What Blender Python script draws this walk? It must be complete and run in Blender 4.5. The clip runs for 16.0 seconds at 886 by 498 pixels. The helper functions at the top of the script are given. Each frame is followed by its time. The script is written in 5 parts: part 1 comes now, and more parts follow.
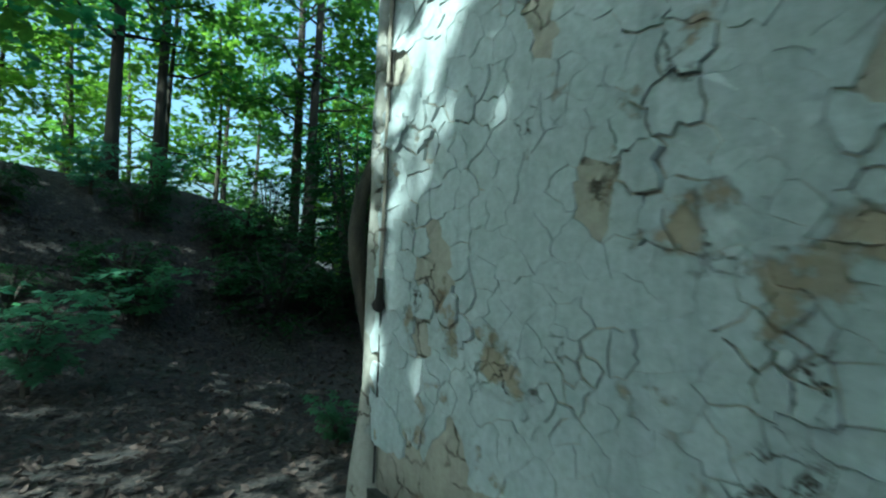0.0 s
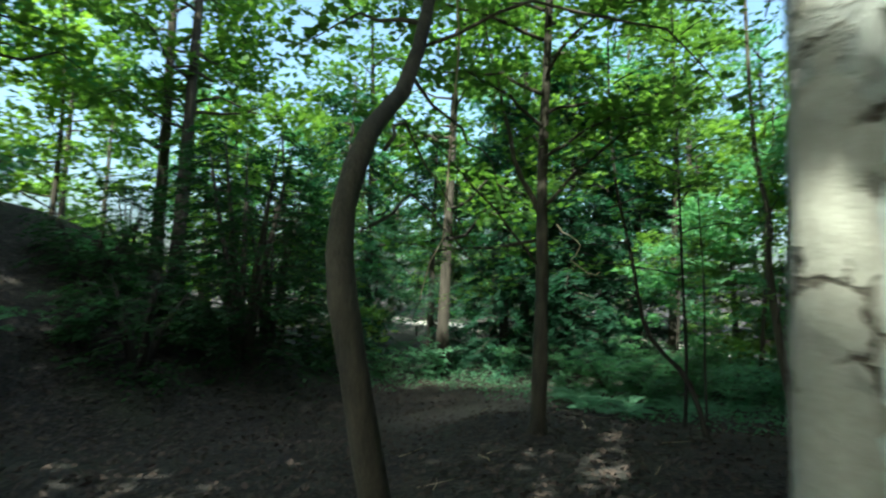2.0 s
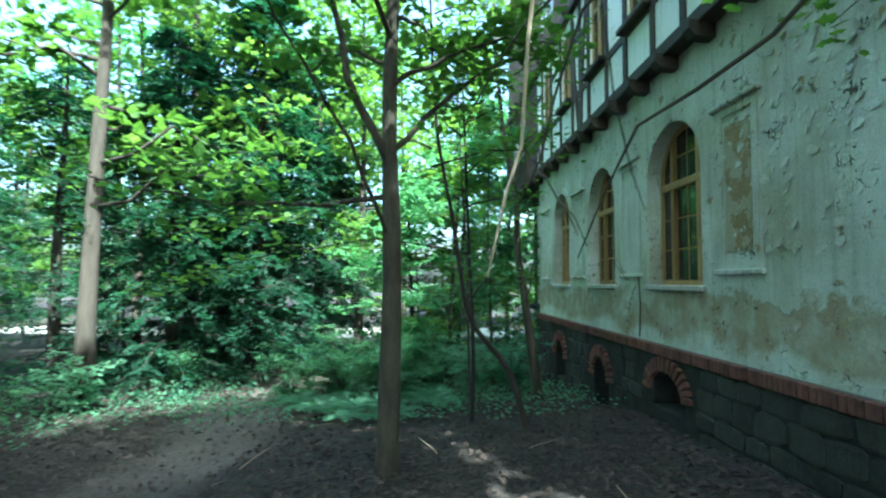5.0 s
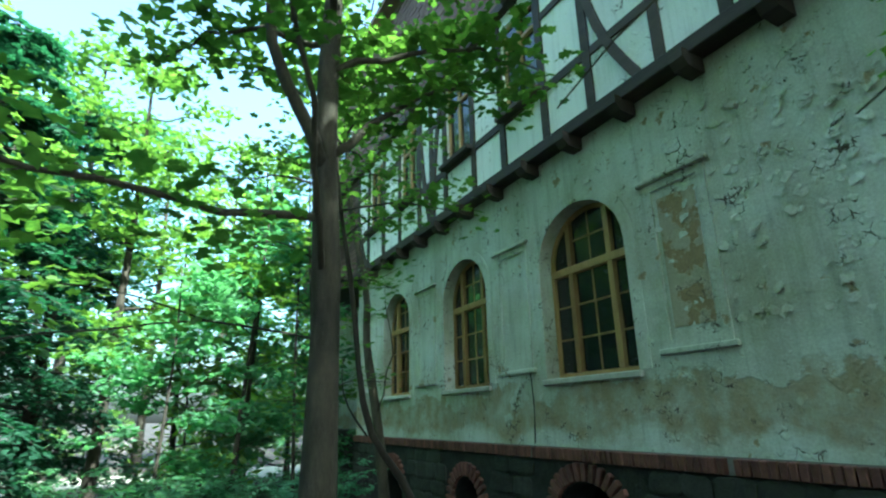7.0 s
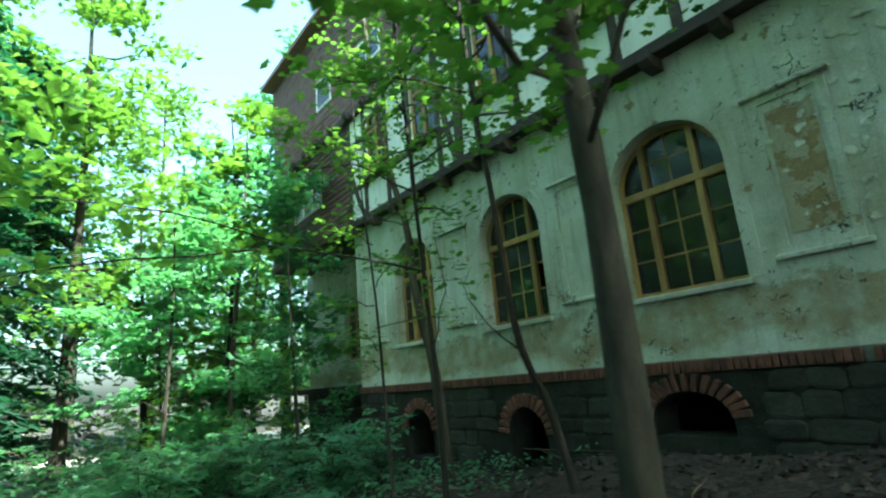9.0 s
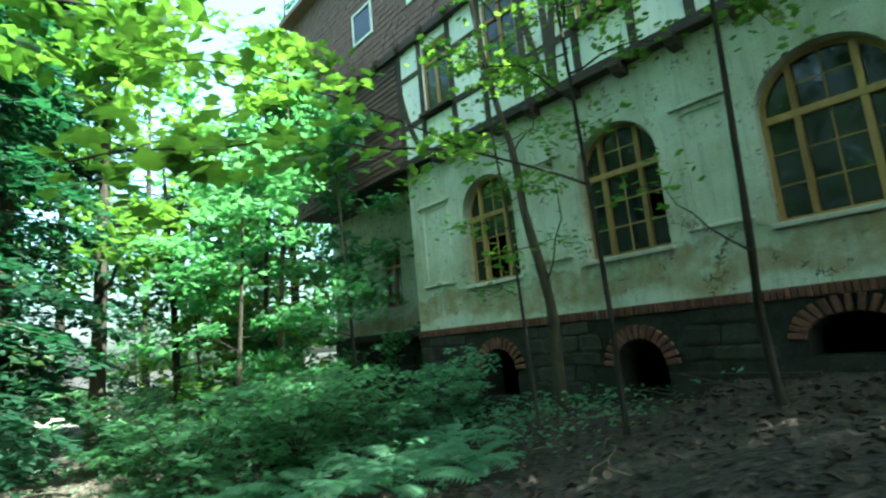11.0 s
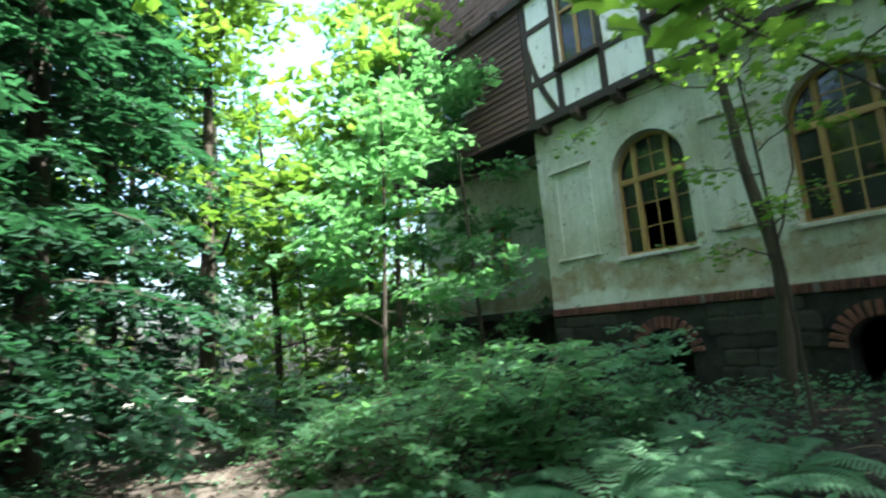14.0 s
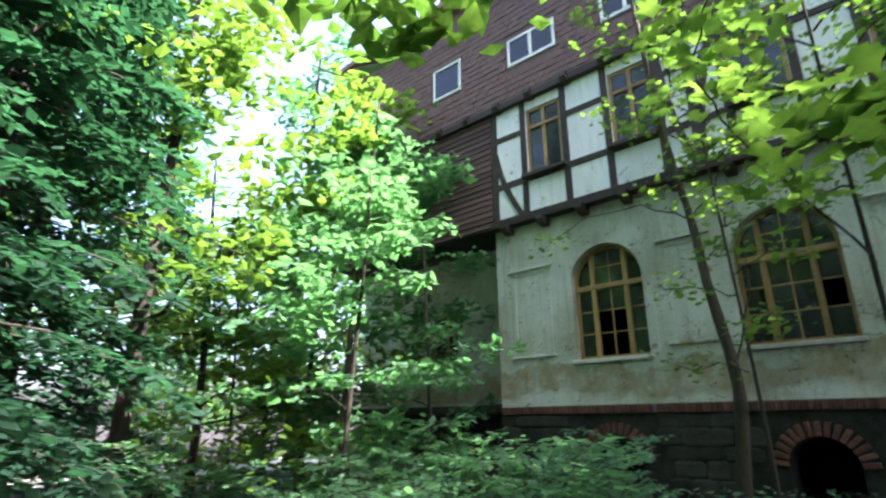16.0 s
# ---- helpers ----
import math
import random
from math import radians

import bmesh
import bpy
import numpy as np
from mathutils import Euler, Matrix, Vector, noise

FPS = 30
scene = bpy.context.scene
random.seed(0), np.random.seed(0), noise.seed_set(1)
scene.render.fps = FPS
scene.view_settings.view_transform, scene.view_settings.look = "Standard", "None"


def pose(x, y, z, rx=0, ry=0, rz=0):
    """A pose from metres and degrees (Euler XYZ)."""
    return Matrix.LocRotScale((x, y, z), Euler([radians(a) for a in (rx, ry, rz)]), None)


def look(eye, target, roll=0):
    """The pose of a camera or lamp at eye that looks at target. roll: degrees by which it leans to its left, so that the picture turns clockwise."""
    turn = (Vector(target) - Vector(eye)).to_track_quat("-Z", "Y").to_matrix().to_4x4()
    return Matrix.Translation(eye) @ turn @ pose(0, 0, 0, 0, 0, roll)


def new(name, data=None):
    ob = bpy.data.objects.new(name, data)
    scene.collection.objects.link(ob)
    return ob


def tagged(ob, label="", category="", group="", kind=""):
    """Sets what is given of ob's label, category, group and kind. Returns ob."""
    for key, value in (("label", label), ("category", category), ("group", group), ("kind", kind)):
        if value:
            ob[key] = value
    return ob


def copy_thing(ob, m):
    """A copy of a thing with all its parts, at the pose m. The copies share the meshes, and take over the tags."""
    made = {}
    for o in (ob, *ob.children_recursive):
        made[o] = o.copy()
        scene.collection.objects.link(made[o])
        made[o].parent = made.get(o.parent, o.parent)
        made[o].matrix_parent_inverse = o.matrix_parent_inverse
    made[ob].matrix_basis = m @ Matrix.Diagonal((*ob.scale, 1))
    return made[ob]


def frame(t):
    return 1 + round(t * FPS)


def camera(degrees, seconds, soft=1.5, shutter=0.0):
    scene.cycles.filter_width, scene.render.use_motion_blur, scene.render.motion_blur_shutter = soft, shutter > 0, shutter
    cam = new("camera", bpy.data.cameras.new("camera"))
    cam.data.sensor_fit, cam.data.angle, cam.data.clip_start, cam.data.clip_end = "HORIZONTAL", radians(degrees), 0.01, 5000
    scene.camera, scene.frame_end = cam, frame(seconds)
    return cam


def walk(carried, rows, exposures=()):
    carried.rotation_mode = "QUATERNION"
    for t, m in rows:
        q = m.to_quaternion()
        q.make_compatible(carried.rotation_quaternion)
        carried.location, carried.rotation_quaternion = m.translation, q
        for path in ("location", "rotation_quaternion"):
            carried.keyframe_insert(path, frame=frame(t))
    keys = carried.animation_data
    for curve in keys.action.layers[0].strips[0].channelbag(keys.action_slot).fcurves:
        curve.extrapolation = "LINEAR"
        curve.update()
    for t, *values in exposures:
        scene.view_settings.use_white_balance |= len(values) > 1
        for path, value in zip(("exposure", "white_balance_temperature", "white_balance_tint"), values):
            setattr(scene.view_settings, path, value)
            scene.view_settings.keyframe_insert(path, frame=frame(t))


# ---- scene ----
EXPOSURES = [(0.0, 1.4, 4900, -20), (0.5, 1.45, 5100, -14), (1.0, 1.4, 5700, -4), (1.6, 1.5, 6000, 2), (2.2, 1.9, 5800, -16), (3.5, 2.8, 5200, -12),
             (6.0, 2.98, 5100, -10), (7.0, 2.75, 5300, -16), (8.2, 2.75, 5600, -20), (10.5, 2.85, 5800, -22), (12.5, 3.05, 5900, -17), (13.5, 2.75, 6100, -4), (14.5, 3.0, 6000, 8), (16.0, 2.8, 6000, 18)]
cam = camera(79, 16.0, soft=2.2, shutter=0.4)
PATH = [
    (0, (1.992, -10.733, 0.112), (0.423, -9.493, 0.145), 2.4),
    (0.5, (1.418, -10.546, 0.17), (-0.135, -9.286, 0.183), 3.4),
    (1, (0.895, -10.368, 0.169), (-0.607, -9.048, 0.22), 1.5),
    (1.5, (0.444, -10.301, 0.153), (-0.948, -8.865, 0.211), 1.3),
    (2, (0.080, -10.270, 0.188), (-1.162, -8.705, 0.326), 1.9),
    (2.5, (-0.545, -10.094, 0.189), (-1.446, -8.314, 0.323), 1.0),
    (3, (-1.181, -9.865, 0.194), (-1.838, -7.98, 0.318), 0.0),
    (3.5, (-1.779, -9.683, 0.223), (-2.304, -7.756, 0.335), 0.2),
    (6, (-4.158, -7.621, -0.203), (-3.606, -5.706, -0.037), -0.4),
    (6.5, (-4.426, -7.018, -0.309), (-3.665, -5.229, 0.159), -2.1),
    (7, (-4.713, -6.542, -0.403), (-3.812, -4.857, 0.188), -1.4),
    (7.5, (-5.08, -6.231, -0.483), (-4.082, -4.609, 0.127), -0.9),
    (8, (-5.477, -5.892, -0.532), (-4.417, -4.282, 0.0), -3.6),
    (10.5, (-7.729, -3.427, -1.093), (-6.43, -1.961, -0.69), -4.6),
    (11, (-7.975, -3.001, -1.095), (-6.674, -1.52, -0.759), -5.4),
    (11.5, (-8.131, -2.602, -1.072), (-6.878, -1.077, -0.748), -6.2),
    (12, (-8.112, -2.137, -1.062), (-6.903, -0.565, -0.801), -3.7),
    (12.5, (-8.097, -1.682, -1.075), (-6.857, -0.16, -0.695), -2.6),
    (13, (-8.199, -1.248, -1.055), (-6.915, 0.199, -0.548), -4.0),
    (13.5, (-8.45, -0.895, -1.059), (-7.133, 0.555, -0.653), -4.3),
    (14, (-8.869, -0.588, -1.088), (-7.654, 0.972, -0.784), -4.8),
    (14.5, (-9.261, -0.429, -1.057), (-8.135, 1.204, -0.801), -6.0),
    (15, (-9.565, -0.265, -1.017), (-8.402, 1.329, -0.695), -6.3),
    (15.5, (-9.687, 0.028, -1.029), (-8.381, 1.464, -0.546), -3.6),
    (16, (-9.723, 0.179, -1.13), (-8.3, 1.442, -0.514), -0.3),
]
walk(cam, [(t, look(eye, target, roll)) for t, eye, target, roll in PATH], EXPOSURES)

# ---- world and sun ----
SUN_AZ, SUN_EL = 160.0, 50.0      # degrees: azimuth from +y towards +x, elevation
world = bpy.data.worlds.new("sky")
scene.world = world
world.use_nodes = True
wn = world.node_tree
sky = wn.nodes.new("ShaderNodeTexSky")
sky.sky_type, sky.sun_disc = "NISHITA", False
sky.sun_elevation, sky.sun_rotation = radians(SUN_EL), radians(SUN_AZ)
sky.air_density, sky.dust_density, sky.ozone_density = 1.0, 6.0, 1.0
wn.links.new(sky.outputs[0], wn.nodes["Background"].inputs[0])
wn.nodes["Background"].inputs[1].default_value = 0.15
sun_data = bpy.data.lights.new("sun", "SUN")
sun_data.energy, sun_data.angle, sun_data.color = 5.0, radians(0.6), (1.0, 0.93, 0.8)
sun = new("sun", sun_data)
sun_dir = Vector((math.sin(radians(SUN_AZ)) * math.cos(radians(SUN_EL)), math.cos(radians(SUN_AZ)) * math.cos(radians(SUN_EL)), math.sin(radians(SUN_EL))))
sun.matrix_world = look(sun_dir * 60, (0, 0, 0))

# ---- materials ----
def material(name):
    m = bpy.data.materials.new(name)
    m.use_nodes = True
    nt = m.node_tree
    return m, nt, nt.nodes["Principled BSDF"]


def node(nt, kind, **inputs):
    n = nt.nodes.new(kind)
    for key, value in inputs.items():
        n.inputs[key.replace("_", " ")].default_value = value
    return n


def coords(nt, scale=(1, 1, 1)):
    geo = nt.nodes.new("ShaderNodeNewGeometry")
    mp = nt.nodes.new("ShaderNodeMapping")
    mp.inputs["Scale"].default_value = scale
    nt.links.new(geo.outputs["Position"], mp.inputs["Vector"])
    return mp.outputs[0]


def noise_tex(nt, vec, scale, detail=6.0, rough=0.6):
    n = node(nt, "ShaderNodeTexNoise", Scale=scale, Detail=detail, Roughness=rough)
    nt.links.new(vec, n.inputs["Vector"])
    return n.outputs["Fac"]


def ramp(nt, fac, stops, linear=True):
    r = nt.nodes.new("ShaderNodeValToRGB")
    while len(r.color_ramp.elements) < len(stops):
        r.color_ramp.elements.new(0.5)
    for e, (p, c) in zip(r.color_ramp.elements, stops):
        e.position = p
        e.color = (*c, 1) if len(c) == 3 else c
    nt.links.new(fac, r.inputs[0])
    return r.outputs[0]


def mix(nt, fac, a, b, mode="MIX"):
    m = nt.nodes.new("ShaderNodeMix")
    m.data_type, m.blend_type = "RGBA", mode
    for sock, v in ((m.inputs[0], fac), (m.inputs[6], a), (m.inputs[7], b)):
        if isinstance(v, bpy.types.NodeSocket):
            nt.links.new(v, sock)
        elif isinstance(v, (int, float)):
            sock.default_value = v
        else:
            sock.default_value = (*v, 1)
    return m.outputs[2]


def maths(nt, op, a, b=0.0):
    m = nt.nodes.new("ShaderNodeMath")
    m.operation, m.use_clamp = op, False
    for sock, v in ((m.inputs[0], a), (m.inputs[1], b)):
        if isinstance(v, bpy.types.NodeSocket):
            nt.links.new(v, sock)
        else:
            sock.default_value = v
    return m.outputs[0]


def bump(nt, bsdf, height, strength=0.5, distance=0.02):
    b = node(nt, "ShaderNodeBump", Strength=strength, Distance=distance)
    nt.links.new(height, b.inputs["Height"])
    nt.links.new(b.outputs[0], bsdf.inputs["Normal"])


def grey(v):
    return (v, v, v)


def make_plaster(name, base, stain, ochre, crack_scale, crack_amount, bare=0.58, foot=None):
    """Old lime plaster: flaking paint with broken cracks round the flakes, ochre patches where the paint is gone."""
    m, nt, bs = material(name)
    v = coords(nt)
    big = noise_tex(nt, v, 0.9, 5.0)
    mid = noise_tex(nt, v, 3.1, 9.0, 0.62)
    fine = noise_tex(nt, v, 38.0, 6.0, 0.7)
    warp = nt.nodes.new("ShaderNodeVectorMath")
    warp.operation = "MULTIPLY_ADD"
    nz = node(nt, "ShaderNodeTexNoise", Scale=3.2, Detail=6.0, Roughness=0.66)
    nt.links.new(v, nz.inputs["Vector"])
    nt.links.new(nz.outputs["Color"], warp.inputs[0])
    warp.inputs[1].default_value = (0.26, 0.26, 0.26)
    nt.links.new(v, warp.inputs[2])
    vor = node(nt, "ShaderNodeTexVoronoi", Scale=crack_scale)
    vor.feature = "DISTANCE_TO_EDGE"
    nt.links.new(warp.outputs[0], vor.inputs["Vector"])
    width = maths(nt, "MULTIPLY", noise_tex(nt, v, 4.0, 3.0, 0.6), 0.11)
    edge = maths(nt, "DIVIDE", vor.outputs["Distance"], maths(nt, "ADD", width, 0.004))
    crack = ramp(nt, edge, [(0.30, grey(0)), (0.75, grey(1))])
    gap = maths(nt, "ADD", maths(nt, "MULTIPLY", noise_tex(nt, v, 2.1, 3.0), 0.6), maths(nt, "MULTIPLY", noise_tex(nt, v, 8.0, 2.0), 0.4))
    where = ramp(nt, gap, [(0.47 - crack_amount, grey(1)), (0.53 - crack_amount, grey(0))])
    crack = mix(nt, where, crack, grey(1))
    col = mix(nt, ramp(nt, big, [(0.35, grey(0)), (0.68, grey(1))]), base, stain)
    lost = ramp(nt, mid, [(bare, grey(0)), (bare + 0.04, grey(1))])
    if foot is not None:
        sep = nt.nodes.new("ShaderNodeSeparateXYZ")
        nt.links.new(v, sep.inputs[0])
        wave = maths(nt, "MULTIPLY", maths(nt, "SUBTRACT", noise_tex(nt, coords(nt, (0.7, 0.7, 1.0)), 1.3, 8.0, 0.6), 0.5), 2.6)
        height = maths(nt, "ADD", maths(nt, "SUBTRACT", sep.outputs[2], foot), wave)
        below = ramp(nt, maths(nt, "ADD", maths(nt, "MULTIPLY", height, -1.0), 0.5), [(0.47, grey(0)), (0.56, grey(1))])
        above = ramp(nt, maths(nt, "ADD", maths(nt, "ADD", sep.outputs[2], 1.0), maths(nt, "MULTIPLY", wave, 0.35)), [(0.26, grey(0)), (0.38, grey(1))])
        patch = mix(nt, 1.0, below, above, "MULTIPLY")
        lost = mix(nt, 1.0, lost, mix(nt, 1.0, patch, ramp(nt, mid, [(0.3, grey(0.25)), (0.6, grey(0.95))]), "MULTIPLY"), "LIGHTEN")
    tone = mix(nt, noise_tex(nt, v, 7.0, 5.0), ochre, tuple(c * 0.62 for c in ochre))
    col = mix(nt, lost, col, tone)
    streak = noise_tex(nt, coords(nt, (5.0, 5.0, 0.35)), 2.0, 5.0)
    col = mix(nt, ramp(nt, streak, [(0.5, grey(0)), (0.8, grey(0.55))]), col, tuple(c * 0.55 for c in stain))
    col = mix(nt, 0.3, col, ramp(nt, fine, [(0.3, (0.35, 0.33, 0.28)), (0.7, (0.9, 0.92, 0.88))]), "OVERLAY")
    col = mix(nt, crack, (0.07, 0.055, 0.04), col)
    nt.links.new(col, bs.inputs["Base Color"])
    bs.inputs["Roughness"].default_value = 0.9
    cell = node(nt, "ShaderNodeTexVoronoi", Scale=crack_scale)
    nt.links.new(warp.outputs[0], cell.inputs["Vector"])
    tip = nt.nodes.new("ShaderNodeSeparateColor")
    nt.links.new(cell.outputs["Color"], tip.inputs[0])
    lift = maths(nt, "MULTIPLY", maths(nt, "SUBTRACT", 1.0, maths(nt, "MULTIPLY", where, 1.0)), tip.outputs[0])
    h = maths(nt, "ADD", maths(nt, "MULTIPLY", lost, -0.6), maths(nt, "MULTIPLY", crack, 0.8))
    h = maths(nt, "ADD", h, maths(nt, "ADD", maths(nt, "MULTIPLY", fine, 0.25), maths(nt, "MULTIPLY", lift, 0.9)))
    h = maths(nt, "ADD", h, maths(nt, "MULTIPLY", noise_tex(nt, v, 12.0, 5.0), 0.5))
    bump(nt, bs, h, 0.8, 0.015)
    return m


def make_simple(name, c1, c2, scale=6.0, rough=0.8, bump_by=0.4, stretch=(1, 1, 1), dist=0.01, metallic=0.0):
    m, nt, bs = material(name)
    v = coords(nt, stretch)
    a = noise_tex(nt, v, scale, 8.0, 0.65)
    b = noise_tex(nt, v, scale * 9, 4.0, 0.7)
    f = maths(nt, "ADD", maths(nt, "MULTIPLY", a, 0.7), maths(nt, "MULTIPLY", b, 0.3))
    info = nt.nodes.new("ShaderNodeObjectInfo")
    f = maths(nt, "ADD", f, maths(nt, "MULTIPLY", maths(nt, "SUBTRACT", info.outputs["Random"], 0.5), 0.25))
    nt.links.new(ramp(nt, f, [(0.3, c1), (0.7, c2)]), bs.inputs["Base Color"])
    bs.inputs["Roughness"].default_value, bs.inputs["Metallic"].default_value = rough, metallic
    bump(nt, bs, f, bump_by, dist)
    return m


def make_leaf(name, c1, c2, glow):
    """Thin leaves: part of the light comes through them."""
    m, nt, bs = material(name)
    v = coords(nt)
    info = nt.nodes.new("ShaderNodeObjectInfo")
    n = noise_tex(nt, v, 1.6, 3.0)
    n2 = noise_tex(nt, v, 14.0, 2.0)
    f = maths(nt, "ADD", maths(nt, "MULTIPLY", n, 0.55), maths(nt, "MULTIPLY", n2, 0.45))
    f = maths(nt, "ADD", f, maths(nt, "MULTIPLY", maths(nt, "SUBTRACT", info.outputs["Random"], 0.5), 0.2))
    col = ramp(nt, f, [(0.32, c1), (0.68, c2)])
    nt.links.new(col, bs.inputs["Base Color"])
    bs.inputs["Roughness"].default_value = 0.55
    bs.inputs["Specular IOR Level"].default_value = 0.3
    tr = nt.nodes.new("ShaderNodeBsdfTranslucent")
    nt.links.new(mix(nt, 1.0, col, glow, "MULTIPLY"), tr.inputs[0])
    ms = nt.nodes.new("ShaderNodeMixShader")
    ms.inputs[0].default_value = 0.56
    nt.links.new(bs.outputs[0], ms.inputs[1])
    nt.links.new(tr.outputs[0], ms.inputs[2])
    nt.links.new(ms.outputs[0], nt.nodes["Material Output"].inputs[0])
    return m


def make_glass(name):
    m, nt, bs = material(name)
    v = coords(nt)
    dirt = noise_tex(nt, v, 7.0, 6.0)
    bs.inputs["Base Color"].default_value = (0.012, 0.014, 0.014, 1)
    nt.links.new(ramp(nt, dirt, [(0.4, grey(0.04)), (0.75, grey(0.35))]), bs.inputs["Roughness"])
    bs.inputs["IOR"].default_value = 1.52
    bump(nt, bs, noise_tex(nt, v, 2.2, 2.0), 0.12, 0.02)
    return m


PLASTER_FLAKY = make_plaster("flaking_plaster", (0.36, 0.33, 0.28), (0.30, 0.27, 0.22), (0.28, 0.21, 0.14), 8.0, 0.02, 0.60)
PLASTER_PLATE = make_plaster("paint_plates", (0.44, 0.47, 0.48), (0.34, 0.37, 0.37), (0.36, 0.30, 0.22), 13.0, -0.10, 0.59)
PLASTER_CORNER = make_plaster("bare_corner_plaster", (0.31, 0.295, 0.265), (0.24, 0.22, 0.19), (0.36, 0.36, 0.35), 9.0, -0.06, 0.52)
PLASTER = make_plaster("old_plaster", (0.54, 0.575, 0.52), (0.32, 0.32, 0.24), (0.33, 0.27, 0.16), 7.0, -0.07, 0.62, -0.12)
PLASTER_BARE = make_plaster("bare_ochre_render", (0.36, 0.33, 0.24), (0.30, 0.27, 0.19), (0.30, 0.23, 0.12), 7.0, -0.1, 0.50)
INFILL = make_plaster("white_infill", (0.80, 0.83, 0.80), (0.68, 0.70, 0.66), (0.55, 0.50, 0.40), 6.0, -0.10, 0.66)
TIMBER = make_simple("dark_timber", (0.018, 0.013, 0.010), (0.06, 0.042, 0.032), 5.0, 0.75, 0.6, (1, 0.15, 1))
CLADDING = make_simple("weathered_boards", (0.045, 0.026, 0.022), (0.12, 0.07, 0.06), 3.0, 0.8, 0.5, (1, 0.12, 1))
WINDOW_WOOD = make_simple("ochre_window_wood", (0.20, 0.115, 0.035), (0.42, 0.27, 0.10), 8.0, 0.6, 0.4, (1, 1, 0.2))
WHITE_WOOD = make_simple("white_window_wood", (0.62, 0.63, 0.60), (0.85, 0.86, 0.84), 8.0, 0.6, 0.3)
BRICK = make_simple("red_brick", (0.06, 0.026, 0.02), (0.17, 0.07, 0.05), 9.0, 0.9, 0.6)
STONE = make_simple("plinth_stone", (0.010, 0.010, 0.008), (0.052, 0.052, 0.041), 3.0, 0.95, 1.0, dist=0.05)
MORTAR = make_simple("mortar", (0.10, 0.095, 0.08), (0.19, 0.18, 0.15), 10.0, 0.95, 0.6)
ROOF_TILE = make_simple("red_roof_tile", (0.11, 0.068, 0.06), (0.20, 0.128, 0.112), 5.0, 0.9, 0.5)
# Near-black in place of shade in rooms and under the overhang; cables share it.
DARK = make_simple("unlit_rooms_and_cables", (0.012, 0.012, 0.012), (0.035, 0.034, 0.03), 2.0, 0.95, 0.2)
SILL = make_simple("sill_stone", (0.34, 0.33, 0.27), (0.58, 0.58, 0.52), 7.0, 0.85, 0.4)
BARK = make_simple("smooth_bark", (0.010, 0.009, 0.006), (0.078, 0.066, 0.044), 9.0, 0.9, 1.0, (1, 1, 0.3), 0.03)
BARK_DARK = make_simple("dark_bark", (0.010, 0.008, 0.006), (0.052, 0.042, 0.032), 7.0, 0.95, 1.0, (1, 1, 0.2), 0.03)
TWIG = make_simple("dry_twig", (0.16, 0.12, 0.08), (0.36, 0.29, 0.2), 12.0, 0.9, 0.3)
PIPE = make_simple("rusty_pipe", (0.12, 0.085, 0.06), (0.36, 0.32, 0.26), 8.0, 0.7, 0.4)
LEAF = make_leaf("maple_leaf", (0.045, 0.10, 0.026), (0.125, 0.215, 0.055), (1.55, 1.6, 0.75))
# Bluish copy of the leaf colour, tinted for foliage in shade.
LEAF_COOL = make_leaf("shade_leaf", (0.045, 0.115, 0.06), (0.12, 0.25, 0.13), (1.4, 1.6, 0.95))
# Brighter, yellower copy of the leaf colour, with sunlight put into it.
LEAF_SUNLIT = make_leaf("sunlit_leaf", (0.095, 0.175, 0.032), (0.18, 0.29, 0.06), (1.6, 1.6, 0.7))
LEAF_TEAL = make_leaf("conifer_leaf", (0.013, 0.042, 0.024), (0.042, 0.105, 0.064), (1.1, 1.4, 0.9))
LEAF_DARK = make_leaf("yew_leaf", (0.012, 0.035, 0.014), (0.035, 0.08, 0.028), (0.9, 1.2, 0.6))
FERN = make_leaf("fern_leaf", (0.07, 0.165, 0.095), (0.17, 0.32, 0.20), (1.2, 1.4, 1.0))
GLASS = make_glass("window_glass")


